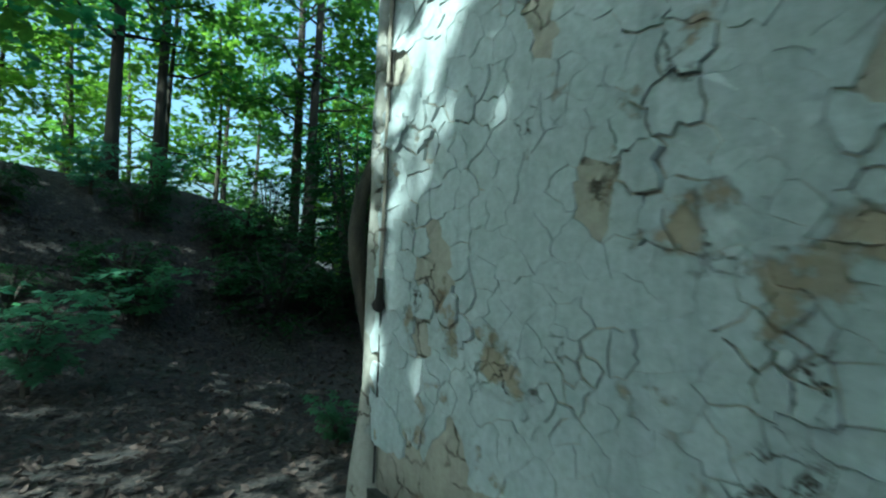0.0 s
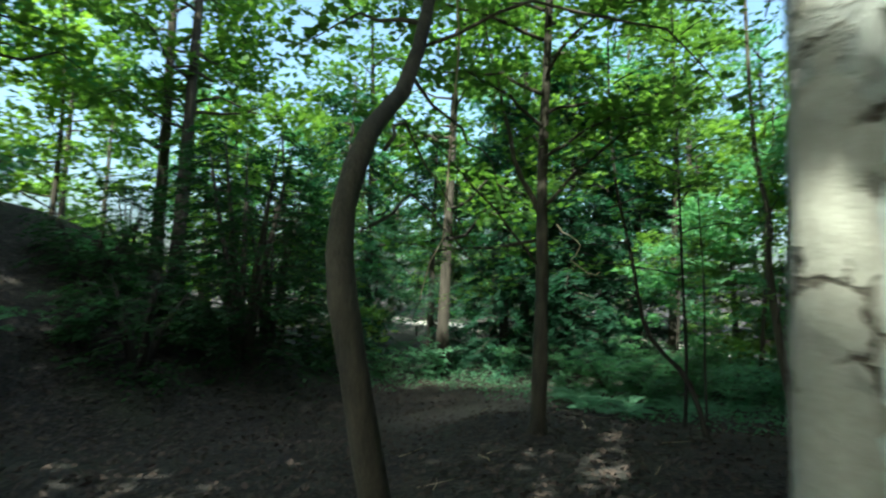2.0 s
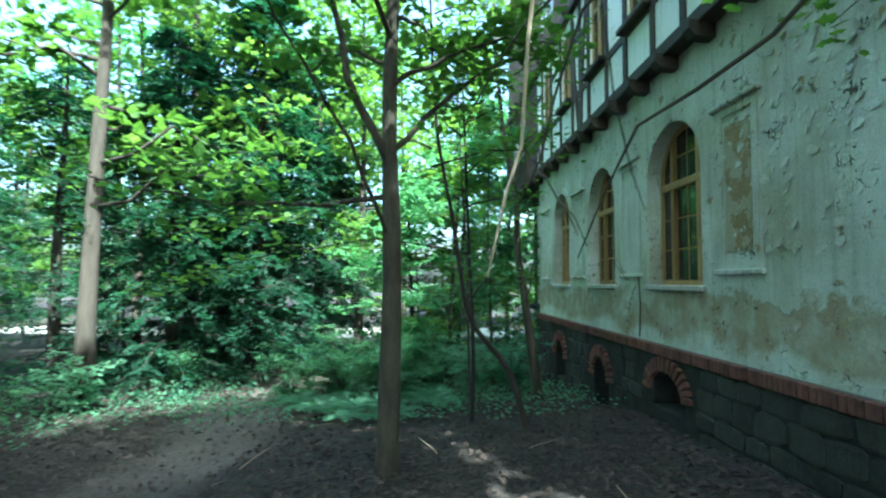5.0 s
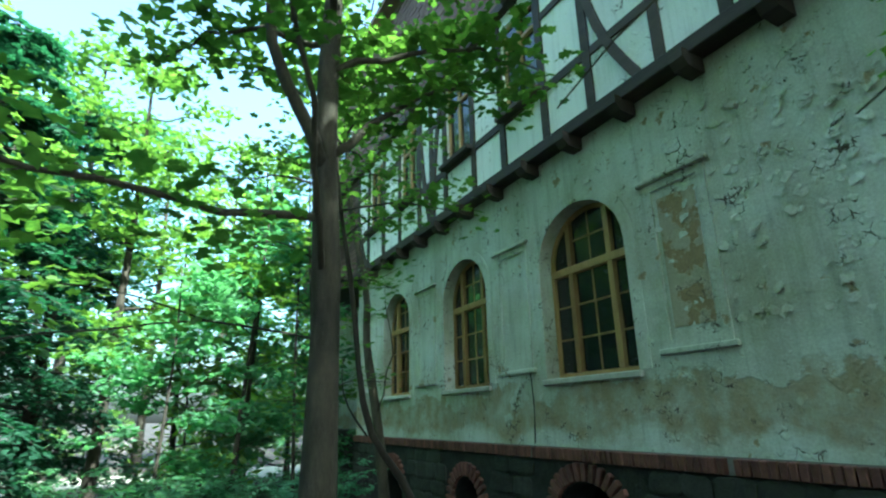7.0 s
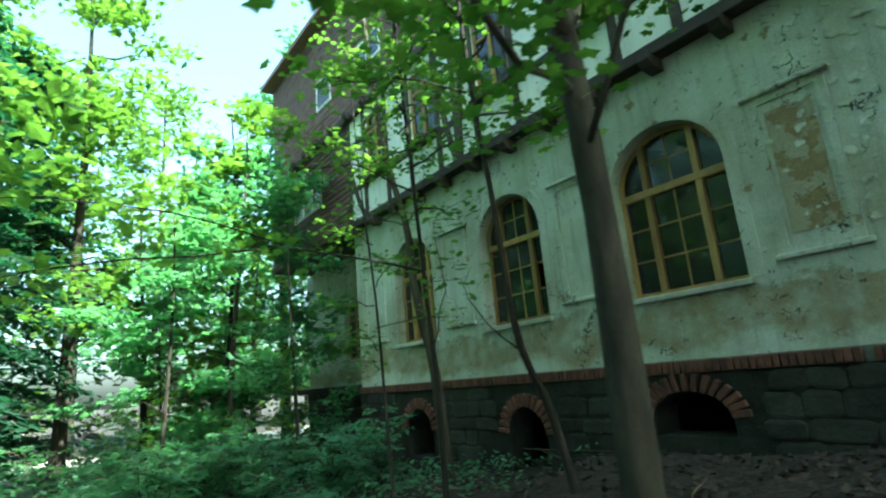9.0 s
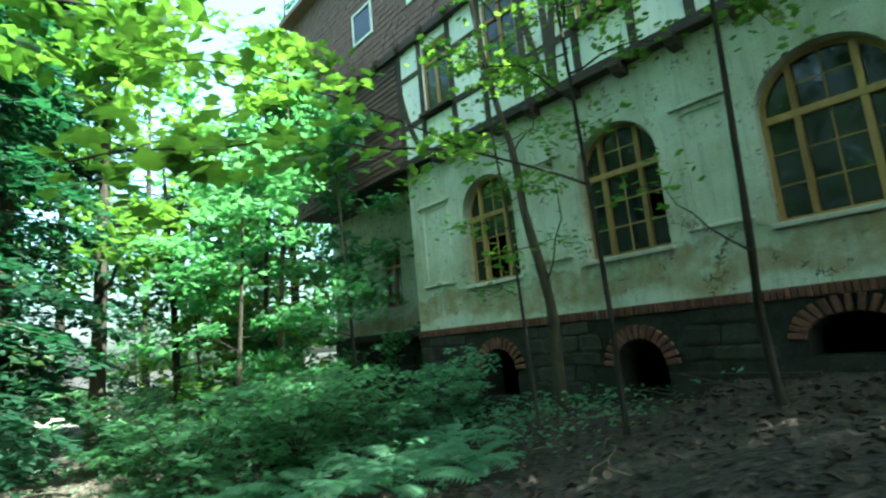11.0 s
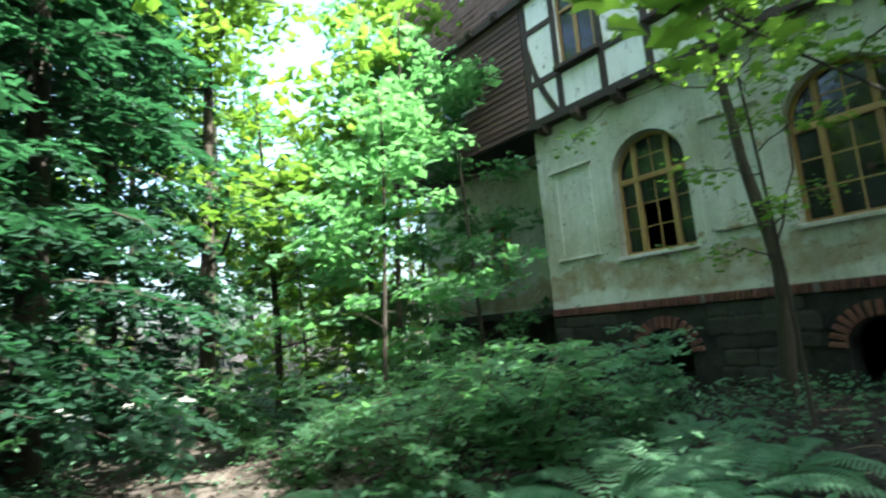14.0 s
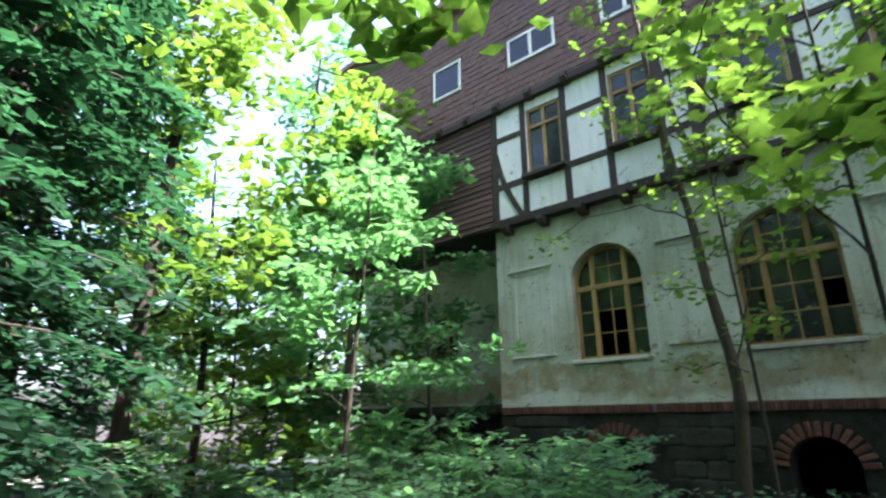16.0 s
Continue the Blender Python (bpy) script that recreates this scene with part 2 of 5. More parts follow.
def make_ground():
    m, nt, bs = material("forest_floor")
    v = coords(nt)
    vor = node(nt, "ShaderNodeTexVoronoi", Scale=16.0)
    nt.links.new(v, vor.inputs["Vector"])
    leafs = ramp(nt, vor.outputs["Color"], [(0.1, (0.007, 0.006, 0.005)), (0.45, (0.020, 0.014, 0.012)), (0.75, (0.042, 0.030, 0.025)), (0.95, (0.085, 0.064, 0.052))])
    big = noise_tex(nt, v, 0.5, 6.0)
    mid = noise_tex(nt, v, 5.0, 8.0, 0.7)
    col = mix(nt, ramp(nt, mid, [(0.4, grey(0)), (0.62, grey(1))]), leafs, (0.010, 0.008, 0.007))
    col = mix(nt, ramp(nt, big, [(0.55, grey(0)), (0.75, grey(0.7))]), col, (0.028, 0.034, 0.018))
    sep = nt.nodes.new("ShaderNodeSeparateXYZ")
    nt.links.new(v, sep.inputs[0])
    away = maths(nt, "ABSOLUTE", maths(nt, "ADD", sep.outputs[0], maths(nt, "ADD", maths(nt, "MULTIPLY", big, 1.6), 6.1)))
    path = ramp(nt, maths(nt, "ADD", maths(nt, "MULTIPLY", away, 0.5), maths(nt, "MULTIPLY", maths(nt, "SUBTRACT", mid, 0.5), 0.5)), [(0.25, grey(1)), (0.75, grey(0))])
    begin = ramp(nt, maths(nt, "ADD", maths(nt, "MULTIPLY", sep.outputs[1], 0.1), 0.5), [(0.22, grey(0)), (0.42, grey(0.9))])
    soil = ramp(nt, noise_tex(nt, v, 11.0, 6.0, 0.7), [(0.3, (0.055, 0.044, 0.038)), (0.7, (0.14, 0.115, 0.10))])
    col = mix(nt, mix(nt, 1.0, path, begin, "MULTIPLY"), col, soil)
    nt.links.new(col, bs.inputs["Base Color"])
    bs.inputs["Roughness"].default_value = 0.95
    bump(nt, bs, maths(nt, "ADD", vor.outputs["Distance"], mid), 0.9, 0.04)
    return m


GROUND = make_ground()
GRAVEL = make_simple("pale_gravel", (0.34, 0.32, 0.28), (0.52, 0.50, 0.45), 3.0, 0.95, 0.6)

# ---- mesh helpers ----
def mesh_object(name, bm, mats, smooth=False, parent=None):
    me = bpy.data.meshes.new(name)
    bmesh.ops.recalc_face_normals(bm, faces=bm.faces)
    bm.to_mesh(me)
    bm.free()
    for mt in (mats if isinstance(mats, (list, tuple)) else [mats]):
        me.materials.append(mt)
    if smooth:
        me.polygons.foreach_set("use_smooth", [True] * len(me.polygons))
    ob = new(name, me)
    if parent is not None:
        ob.parent = parent
    return ob


def add_box(bm, x0, x1, y0, y1, z0, z1, jitter=0.0, rng=random, mat=0):
    vs = [bm.verts.new((x + rng.uniform(-jitter, jitter), y + rng.uniform(-jitter, jitter), z + rng.uniform(-jitter, jitter)))
          for x in (x0, x1) for y in (y0, y1) for z in (z0, z1)]
    for idx in ((0, 1, 3, 2), (4, 6, 7, 5), (0, 4, 5, 1), (2, 3, 7, 6), (0, 2, 6, 4), (1, 5, 7, 3)):
        bm.faces.new([vs[i] for i in idx]).material_index = mat
    return vs


def box(name, dims, mat, bevel=0.0, parent=None, jitter=0.0):
    bm = bmesh.new()
    add_box(bm, *dims, jitter=jitter)
    if bevel:
        bmesh.ops.bevel(bm, geom=bm.edges[:], offset=bevel, segments=1, affect="EDGES")
    return mesh_object(name, bm, mat, parent=parent)


def arch_loop(y0, y1, z0, z1, rise, n=14):
    """Opening with a round-arched head, as a loop of (y, z)."""
    c, r = (y0 + y1) / 2, (y1 - y0) / 2
    pts = [(y0, z0), (y1, z0)]
    for i in range(n + 1):
        a = math.pi * i / n
        pts.append((c + r * math.cos(a), z1 - rise + rise * math.sin(a)))
    return pts


def rect_loop(y0, y1, z0, z1):
    return [(y0, z0), (y1, z0), (y1, z1), (y0, z1)]


def pierced_wall(name, outer, holes, x_front, x_back, mat, to_world=None):
    """A wall between two planes, with its openings cut right through."""
    bm = bmesh.new()
    sides = []
    for x in (x_front, x_back):
        edges, loops = [], []
        for lp in (outer, *holes):
            vs = [bm.verts.new((x, y, z)) for y, z in lp]
            loops.append(vs)
            edges += [bm.edges.new((a, b)) for a, b in zip(vs, vs[1:] + vs[:1])]
        bmesh.ops.triangle_fill(bm, use_beauty=True, use_dissolve=False, edges=edges)
        sides.append(loops)
    for la, lb in zip(*sides):
        n = len(la)
        for i in range(n):
            bm.faces.new((la[i], la[(i + 1) % n], lb[(i + 1) % n], lb[i]))
    if to_world is not None:
        bm.transform(to_world)
    return mesh_object(name, bm, mat)


def tube(bm, pts, radii, sides=8, mat=0):
    """A tapering round limb along points."""
    rings = []
    for i, p in enumerate(pts):
        p = Vector(p)
        d = (Vector(pts[min(i + 1, len(pts) - 1)]) - Vector(pts[max(i - 1, 0)])).normalized()
        u = d.cross(Vector((0.13, 0.97, 0.21))).normalized()
        w = d.cross(u)
        rings.append([bm.verts.new(p + (u * math.cos(2 * math.pi * k / sides) + w * math.sin(2 * math.pi * k / sides)) * radii[i]) for k in range(sides)])
    for a, b in zip(rings, rings[1:]):
        for k in range(sides):
            bm.faces.new((a[k], a[(k + 1) % sides], b[(k + 1) % sides], b[k])).material_index = mat
    bm.faces.new(rings[0][::-1]).material_index = mat
    bm.faces.new(rings[-1]).material_index = mat


# ---- ground ----
SPOTS = [(3, -11, -1.4), (0, -10.2, -1.42), (-2, -9.5, -1.45), (-4.1, -7.6, -1.78), (-5.5, -5.9, -2.1), (-3.8, -2.9, -1.9),
         (-7.9, -3.2, -2.62), (-8.3, -1.0, -2.65), (-9.6, 0.2, -2.7), (-0.3, -7, -1.6), (-0.3, -4, -1.75), (-0.3, -1, -1.9),
         (-0.3, 2, -2.35), (-0.3, 5, -2.7), (-0.3, 9, -2.9), (-4, 2, -2.5), (-4, 6, -2.8), (-8, 6, -2.85), (-6, 11, -2.9),
         (-12, 4, -2.75), (-12, -2, -2.6), (-9, -7, -2.2), (-6, -10, -1.65), (-5, -13, -1.5), (4, -14, -1.5)]
SPOT_ARR = np.array(SPOTS)


def smooth(a, b, v):
    k = min(1.0, max(0.0, (v - a) / (b - a)))
    return k * k * (3 - 2 * k)


def ground_z(x, y):
    d2 = (SPOT_ARR[:, 0] - x) ** 2 + (SPOT_ARR[:, 1] - y) ** 2
    w = 1.0 / (d2 + 1.2) ** 2
    z = float((w * SPOT_ARR[:, 2]).sum() / w.sum())
    far = smooth(8, 30, math.hypot(x + 4, y + 1))
    z = z * (1 - far) - 2.7 * far
    z += 4.1 * smooth(6.5, 15.0, -x - 0.25 * (y + 8)) * smooth(3.0, -7.0, y) * (1 - smooth(24, 60, -x))
    z += 0.10 * noise.noise((x * 0.35, y * 0.35, 0)) + 0.045 * noise.noise((x * 1.3, y * 1.3, 3))
    return z


def build_ground():
    bm = bmesh.new()
    def axis(lo, hi, c, fine):
        vals, v, s = [c], c, fine
        while v < hi:
            s = fine if abs(v - c) < 14 else s * 1.22
            v += s
            vals.append(v)
        v, s = c, fine
        while v > lo:
            s = fine if abs(v - c) < 14 else s * 1.22
            v -= s
            vals.insert(0, v)
        return vals
    xs, ys = axis(-1500, 1500, -5, 0.22), axis(-1500, 1500, -1, 0.22)
    grid = [[bm.verts.new((x, y, ground_z(x, y))) for y in ys] for x in xs]
    for i in range(len(xs) - 1):
        for j in range(len(ys) - 1):
            bm.faces.new((grid[i][j], grid[i + 1][j], grid[i + 1][j + 1], grid[i][j + 1]))
    ob = mesh_object("ground", bm, GROUND, smooth=True)
    return tagged(ob, "brown leaf-littered forest floor sloping down beside the house", "ground", kind="structure")


ground = build_ground()

def build_lane():
    """A pale gravel lane in the sun, beyond the trees."""
    bm = bmesh.new()
    rows = []
    for i in range(60):
        x = -40 + i * 1.1
        mid = 21.6 + 0.5 * math.sin(x * 0.16)
        rows.append([bm.verts.new((x, mid + w, ground_z(x, mid + w) + 0.03 - 0.04 * (abs(w) > 2.2))) for w in (-2.7, -2.1, -0.7, 0.7, 2.1, 2.7)])
    for a, b in zip(rows, rows[1:]):
        for k in range(5):
            bm.faces.new((a[k], b[k], b[k + 1], a[k + 1]))
    return tagged(mesh_object("road", bm, GRAVEL, True), "pale sunlit gravel lane beyond the trees", "road", kind="structure")


build_lane()

# ---- house shell ----
Y0, Y1, Y2 = -9.57, 7.15, 12.9      # end wall, front corner, far end of the overhang
ZP, ZB, ZT, ZR = -0.82, 3.15, 6.15, 10.2  # plinth top, timber beam, upper plate, eaves
WINDOWS = [(-6.95, -5.35), (-2.24, -0.64), (0.80, 2.30), (3.85, 5.32)]   # arched windows along the front
WZ0, WZ1 = 0.0, 2.27
BASEMENT = [(-6.5, -5.6, -1.75, -1.2), (-1.75, -0.75, -1.72, -1.2), (1.15, 2.0, -2.45, -1.35), (4.2, 5.1, -2.3, -1.35)]
UPPER = [(-5.0, -4.1), (-1.10, -0.20), (0.90, 1.80), (3.15, 4.05), (5.20, 6.10)]
UZ0, UZ1 = 4.22, 5.9
CR = 0.20                            # radius of the rounded corner

wall_front = pierced_wall("wall_front", rect_loop(Y0 + CR, Y1, ZP, ZB),
                          [arch_loop(a, b, WZ0, WZ1, 0.72) for a, b in WINDOWS], 0.0, 0.45, PLASTER)
tagged(wall_front, "pale flaking plaster front wall with round-arched openings", "wall", kind="structure")


def rounded_end():
    """End wall and the rounded corner that joins it to the front, one plaster skin with thickness."""
    bm = bmesh.new()
    line = []
    for i in range(15):
        a = math.pi / 2 * i / 14
        line.append((CR - CR * math.cos(a), Y0 + CR - CR * math.sin(a)))
    line += [(CR + 0.25 * k, Y0) for k in range(1, 50)]
    zs = [ZP + (ZT - ZP) * k / 40 for k in range(41)]
    n = len(line)
    cols = [[bm.verts.new((x, y, z)) for z in zs] for x, y in line]
    back = [[bm.verts.new((max(x, 0.45), max(y, Y0 + 0.45), z)) for z in (zs[0], zs[-1])] for x, y in line]
    for i in range(n - 1):
        for k in range(40):
            bm.faces.new((cols[i][k], cols[i + 1][k], cols[i + 1][k + 1], cols[i][k + 1]))
        bm.faces.new((cols[i][0], back[i][0], back[i + 1][0], cols[i + 1][0]))
        bm.faces.new((cols[i][-1], cols[i + 1][-1], back[i + 1][1], back[i][1]))
    bmesh.ops.remove_doubles(bm, verts=bm.verts[:], dist=0.0005)
    ob = mesh_object("wall_end", bm, PLASTER_FLAKY, smooth=True)
    return tagged(ob, "pale plaster end wall with rounded corner and curling paint", "wall", kind="structure")


wall_end = rounded_end()

plinth = pierced_wall("wall_plinth", rect_loop(Y0 + CR, Y1, -3.6, ZP - 0.16),
                      [arch_loop(y0, y1, z0, z1, 0.3 if z1 - z0 < 0.8 else 0.42, 8) for y0, y1, z0, z1 in BASEMENT], -0.03, 0.5, STONE)
tagged(plinth, "dark rough stone plinth wall with arched cellar openings", "wall", kind="structure")
def plain_wall(name, dims, mat, label):
    return tagged(box(name, dims, mat), label, "wall", kind="structure")


plain_wall("wall_plinth_end", (0.02, 13.0, Y0 - 0.03, Y0 + 0.5, -3.6, ZP), STONE, "dark stone plinth of the end wall")
plain_wall("wall_back", (12.6, 13.0, Y0 + 0.5, 14.0, -3.6, ZR), PLASTER, "plain rear wall of the old house")
plain_wall("wall_return", (0.452, 1.2, Y1 - 0.4, Y1 - 0.002, -3.6, ZB), PLASTER, "plaster return wall beside the recess")
recess = pierced_wall("wall_recess", rect_loop(Y1 - 0.4, 13.2, ZP, ZB), [rect_loop(9.35, 10.35, 0.0, 1.7)], 1.2, 1.6, PLASTER)
tagged(recess, "shaded plaster wall set back under the overhang", "wall", kind="structure")
plain_wall("wall_recess_plinth", (1.15, 1.6, Y1 - 0.4, 13.25, -3.6, ZP - 0.002), STONE, "dark stone plinth under the recessed wall")
plain_wall("wall_far", (1.602, 12.6, 12.8, 13.2, -3.6, ZR), PLASTER, "plain far end wall of the house")
floor_slab = tagged(box("ceiling", (-0.1, 12.6, Y0 + 0.5, 12.85, ZB + 0.01, ZB + 0.2), DARK), "underside of the upper storey, coloured dark for shade", "ceiling", kind="structure")
tagged(box("floor", (0.46, 12.6, Y0 + 0.5, 12.8, -0.9, -0.75), DARK), "floor inside the empty house, coloured dark for unlit rooms", "floor", kind="structure")
# rooms behind the front, their lack of light put into a near-black colour
plain_wall("wall_inner", (4.5, 4.6, Y0 + 0.46, 12.8, -3.5, ZR), DARK, "inner wall of the empty rooms, coloured dark as unlit")

upper = pierced_wall("wall_upper", rect_loop(Y0 + 0.1, Y1 - 0.05, ZB + 0.2, ZT), [rect_loop(a, b, UZ0, UZ1) for a, b in UPPER], -0.10, 0.2, INFILL)
tagged(upper, "white plaster infill of the half-timbered storey", "wall", kind="structure")
clad = pierced_wall("wall_clad", rect_loop(Y1 - 0.05, Y2, ZB + 0.05, ZT + 0.1), [rect_loop(8.8, 10.9, 4.35, 5.5)], -0.10, 0.2, CLADDING)
tagged(clad, "dark weathered board cladding on the overhanging storey", "wall", kind="structure")
attic = pierced_wall("wall_attic", rect_loop(Y0 + 0.1, Y2, ZT + 0.12, ZR), [rect_loop(5.2, 6.55, 7.35, 8.15), rect_loop(8.1, 9.1, 7.45, 8.45), rect_loop(2.9, 4.05, 7.3, 8.1)], -0.02, 0.3, ROOF_TILE)
tagged(attic, "steep red-brown tile-hung attic storey with white windows", "wall", kind="structure")
tagged(box("roof", (-0.4, 13.2, Y0 - 0.3, Y2 + 0.3, ZR + 0.002, ZR + 0.15), ROOF_TILE), "roof closing the house above the attic", "roof", kind="structure")
for z0 in (ZB - 0.05, ZT - 0.02):
    beam = box("beam", (-0.24, 0.1, Y0 + 0.1, Y1 - 0.02 if z0 < 5 else Y2, z0, z0 + 0.18), TIMBER, 0.012)
    tagged(beam, "dark weathered horizontal timber beam along the front", "beam", kind="structure")


def corner_roll():
    """Round roll moulding up the house corner, worn and uneven."""
    bm = bmesh.new()
    rings = []
    for k in range(60):
        z = ZP - 0.25 + (ZB - ZP + 0.2) * k / 59
        flare = 0.05 * smooth(-0.35, -0.95, z)
        ring = []
        for i in range(20):
            a = 2 * math.pi * i / 20
            r = 0.050 + flare + 0.007 * noise.noise((math.cos(a) * 2, math.sin(a) * 2, z * 4)) + 0.003 * noise.noise((math.cos(a) * 9, math.sin(a) * 9, z * 16))
            ring.append(bm.verts.new((0.058 + r * math.cos(a), Y0 + 0.030 + r * math.sin(a), z)))
        rings.append(ring)
    for p, q in zip(rings, rings[1:]):
        for i in range(20):
            bm.faces.new((p[i], p[(i + 1) % 20], q[(i + 1) % 20], q[i]))
    bm.faces.new(rings[0][::-1]), bm.faces.new(rings[-1])
    ob = mesh_object("trim_corner", bm, PLASTER_CORNER, True)
    return tagged(ob, "round plaster roll moulding at the house corner", "trim", kind="structure")


corner_roll()


# ---- windows ----
def prism(bm, loop, x0, x1, mat=0):
    """Extrude a (y, z) loop between two x planes."""
    a = [bm.verts.new((x0, y, z)) for y, z in loop]
    b = [bm.verts.new((x1, y, z)) for y, z in loop]
    n = len(loop)
    bm.faces.new(a).material_index = mat
    bm.faces.new(b[::-1]).material_index = mat
    for i in range(n):
        bm.faces.new((a[i], b[i], b[(i + 1) % n], a[(i + 1) % n])).material_index = mat


def band(bm, outer, inner, x0, x1):
    """A frame between two loops with equal counts."""
    n = len(outer)
    vo = [[bm.verts.new((x, y, z)) for y, z in outer] for x in (x0, x1)]
    vi = [[bm.verts.new((x, y, z)) for y, z in inner] for x in (x0, x1)]
    for i in range(n):
        j = (i + 1) % n
        bm.faces.new((vo[0][i], vo[0][j], vi[0][j], vi[0][i]))
        bm.faces.new((vo[1][i], vi[1][i], vi[1][j], vo[1][j]))
        bm.faces.new((vo[0][i], vo[1][i], vo[1][j], vo[0][j]))
        bm.faces.new((vi[0][i], vi[0][j], vi[1][j], vi[1][i]))


def arch_height(y, y0, y1, z1, rise):
    c, r = (y0 + y1) / 2, (y1 - y0) / 2
    k = max(-1.0, min(1.0, (y - c) / r))
    return z1 - rise + rise * math.sqrt(1 - k * k)


def arched_window(y0, y1, seed, missing=()):
    rng = random.Random(seed)
    root = new("window_%d" % seed)
    tagged(root, "round-arched window with peeling ochre wooden frame and old panes", "window", kind="structure")
    xf = 0.20
    w = y1 - y0
    rise = 0.72
    bm = bmesh.new()
    band(bm, arch_loop(y0 + 0.003, y1 - 0.003, 0.02, WZ1 - 0.003, rise), arch_loop(y0 + 0.065, y1 - 0.065, 0.09, WZ1 - 0.065, rise - 0.05), xf, xf + 0.09)
    mesh_object("frame", bm, WINDOW_WOOD, parent=root)
    posts = [y0 + w * 0.27, y1 - w * 0.27]
    for p in posts:
        top = arch_height(p, y0 + 0.06, y1 - 0.06, WZ1 - 0.06, rise - 0.05)
        box("post", (xf - 0.03, xf + 0.08, p - 0.045, p + 0.045, 0.085, top), WINDOW_WOOD, 0.008, root, 0.003)
    box("transom", (xf - 0.035, xf + 0.085, y0 + 0.06, y1 - 0.06, 1.40, 1.50), WINDOW_WOOD, 0.008, root, 0.003)
    # thin glazing bars
    bm = bmesh.new()
    cells = [(y0 + 0.06, posts[0] - 0.045), (posts[0] + 0.045, posts[1] - 0.045), (posts[1] + 0.045, y1 - 0.06)]
    rows = [0.09, 0.53, 0.97, 1.40]
    panes = []
    for ci, (a, b) in enumerate(cells):
        cols = [a, (a + b) / 2, b] if ci == 1 else [a, b]
        if ci == 1:
            m = (a + b) / 2
            add_box(bm, xf + 0.02, xf + 0.05, m - 0.012, m + 0.012, 0.09, arch_height(m, y0 + 0.06, y1 - 0.06, WZ1 - 0.06, rise - 0.05))
        for z in rows[1:-1] + [1.86]:
            lim = arch_height(a if ci == 2 else b, y0 + 0.06, y1 - 0.06, WZ1 - 0.06, rise - 0.05)
            if z < 1.6 or ci == 1:
                add_box(bm, xf + 0.022, xf + 0.048, a, b, z - 0.012, z + 0.012)
        for u, v in zip(cols, cols[1:]):
            for k in range(3):
                panes.append((u + 0.012, v - 0.012, rows[k] + 0.012, rows[k + 1] - 0.012))
            top = min(arch_height(u, y0 + 0.06, y1 - 0.06, WZ1 - 0.06, rise - 0.05), arch_height(v, y0 + 0.06, y1 - 0.06, WZ1 - 0.06, rise - 0.05))
            hi = max(arch_height(u + 0.01, y0 + 0.06, y1 - 0.06, WZ1 - 0.06, rise - 0.05), arch_height(v - 0.01, y0 + 0.06, y1 - 0.06, WZ1 - 0.06, rise - 0.05))
            panes.append((u + 0.012, v - 0.012, 1.51, hi))
    mesh_object("glazing_bar", bm, WINDOW_WOOD, parent=root)
    for i, (u, v, a, b) in enumerate(panes):
        if i in missing:
            continue
        bm = bmesh.new()
        if a > 1.5:
            n = 6
            ys = [u + (v - u) * k / n for k in range(n + 1)]
            loop = [(u, a), (v, a)] + [(y, max(a + 0.02, arch_height(y, y0 + 0.06, y1 - 0.06, WZ1 - 0.06, rise - 0.05))) for y in ys[::-1]]
        else:
            loop = rect_loop(u, v, a, b)
        prism(bm, loop, xf + 0.03, xf + 0.036)
        bmesh.ops.rotate(bm, cent=(xf + 0.03, (u + v) / 2, (a + b) / 2), matrix=Euler((0, radians(rng.uniform(-1.2, 1.2)), radians(rng.uniform(-1.2, 1.2)))).to_matrix(), verts=bm.verts)
        mesh_object("pane", bm, GLASS, parent=root)
    # sill and raised plaster surround
    box("sill", (-0.07, xf, y0 - 0.05, y1 + 0.05, -0.055, 0.02), SILL, 0.012, root, 0.004)
    bm = bmesh.new()
    band(bm, arch_loop(y0 - 0.17, y1 + 0.17, 0.025, WZ1 + 0.15, rise + 0.13), arch_loop(y0 - 0.002, y1 + 0.002, 0.025, WZ1 + 0.001, rise), -0.014, 0.004)
    mesh_object("surround", bm, PLASTER, parent=root)
    return root


MISSING = {1: (), 2: (), 3: (1,), 4: (5, 8, 9, 4)}
for i, (a, b) in enumerate(WINDOWS, 1):
    arched_window(a, b, i, MISSING[i])


def blind_panel(y0, y1, z0, z1):
    root = new("trim")
    bm = bmesh.new()
    band(bm, rect_loop(y0, y1, z0, z1), rect_loop(y0 + 0.09, y1 - 0.09, z0 + 0.09, z1 - 0.09), -0.022, 0.004)
    mesh_object("frame", bm, PLASTER, parent=root)
    box("cornice", (-0.075, 0.004, y0 - 0.07, y1 + 0.07, z1 + 0.002, z1 + 0.06), PLASTER, 0.015, root, 0.005)
    box("ledge", (-0.055, 0.004, y0 - 0.06, y1 + 0.06, z0 - 0.06, z0 - 0.002), PLASTER, 0.012, root, 0.005)
    if y0 < -2:
        box("field", (-0.009, 0.004, y0 + 0.15, y1 - 0.15, z0 + 0.2, z1 - 0.2), PLASTER_BARE, 0.003, root)
    return tagged(root, "blind plaster wall panel with moulded frame and ledges", "trim", kind="structure")


for y0, y1 in ((-3.40, -2.62), (-0.35, 0.45), (2.65, 3.45), (5.80, 6.75)):
    blind_panel(y0, y1, 0.20, 2.02)


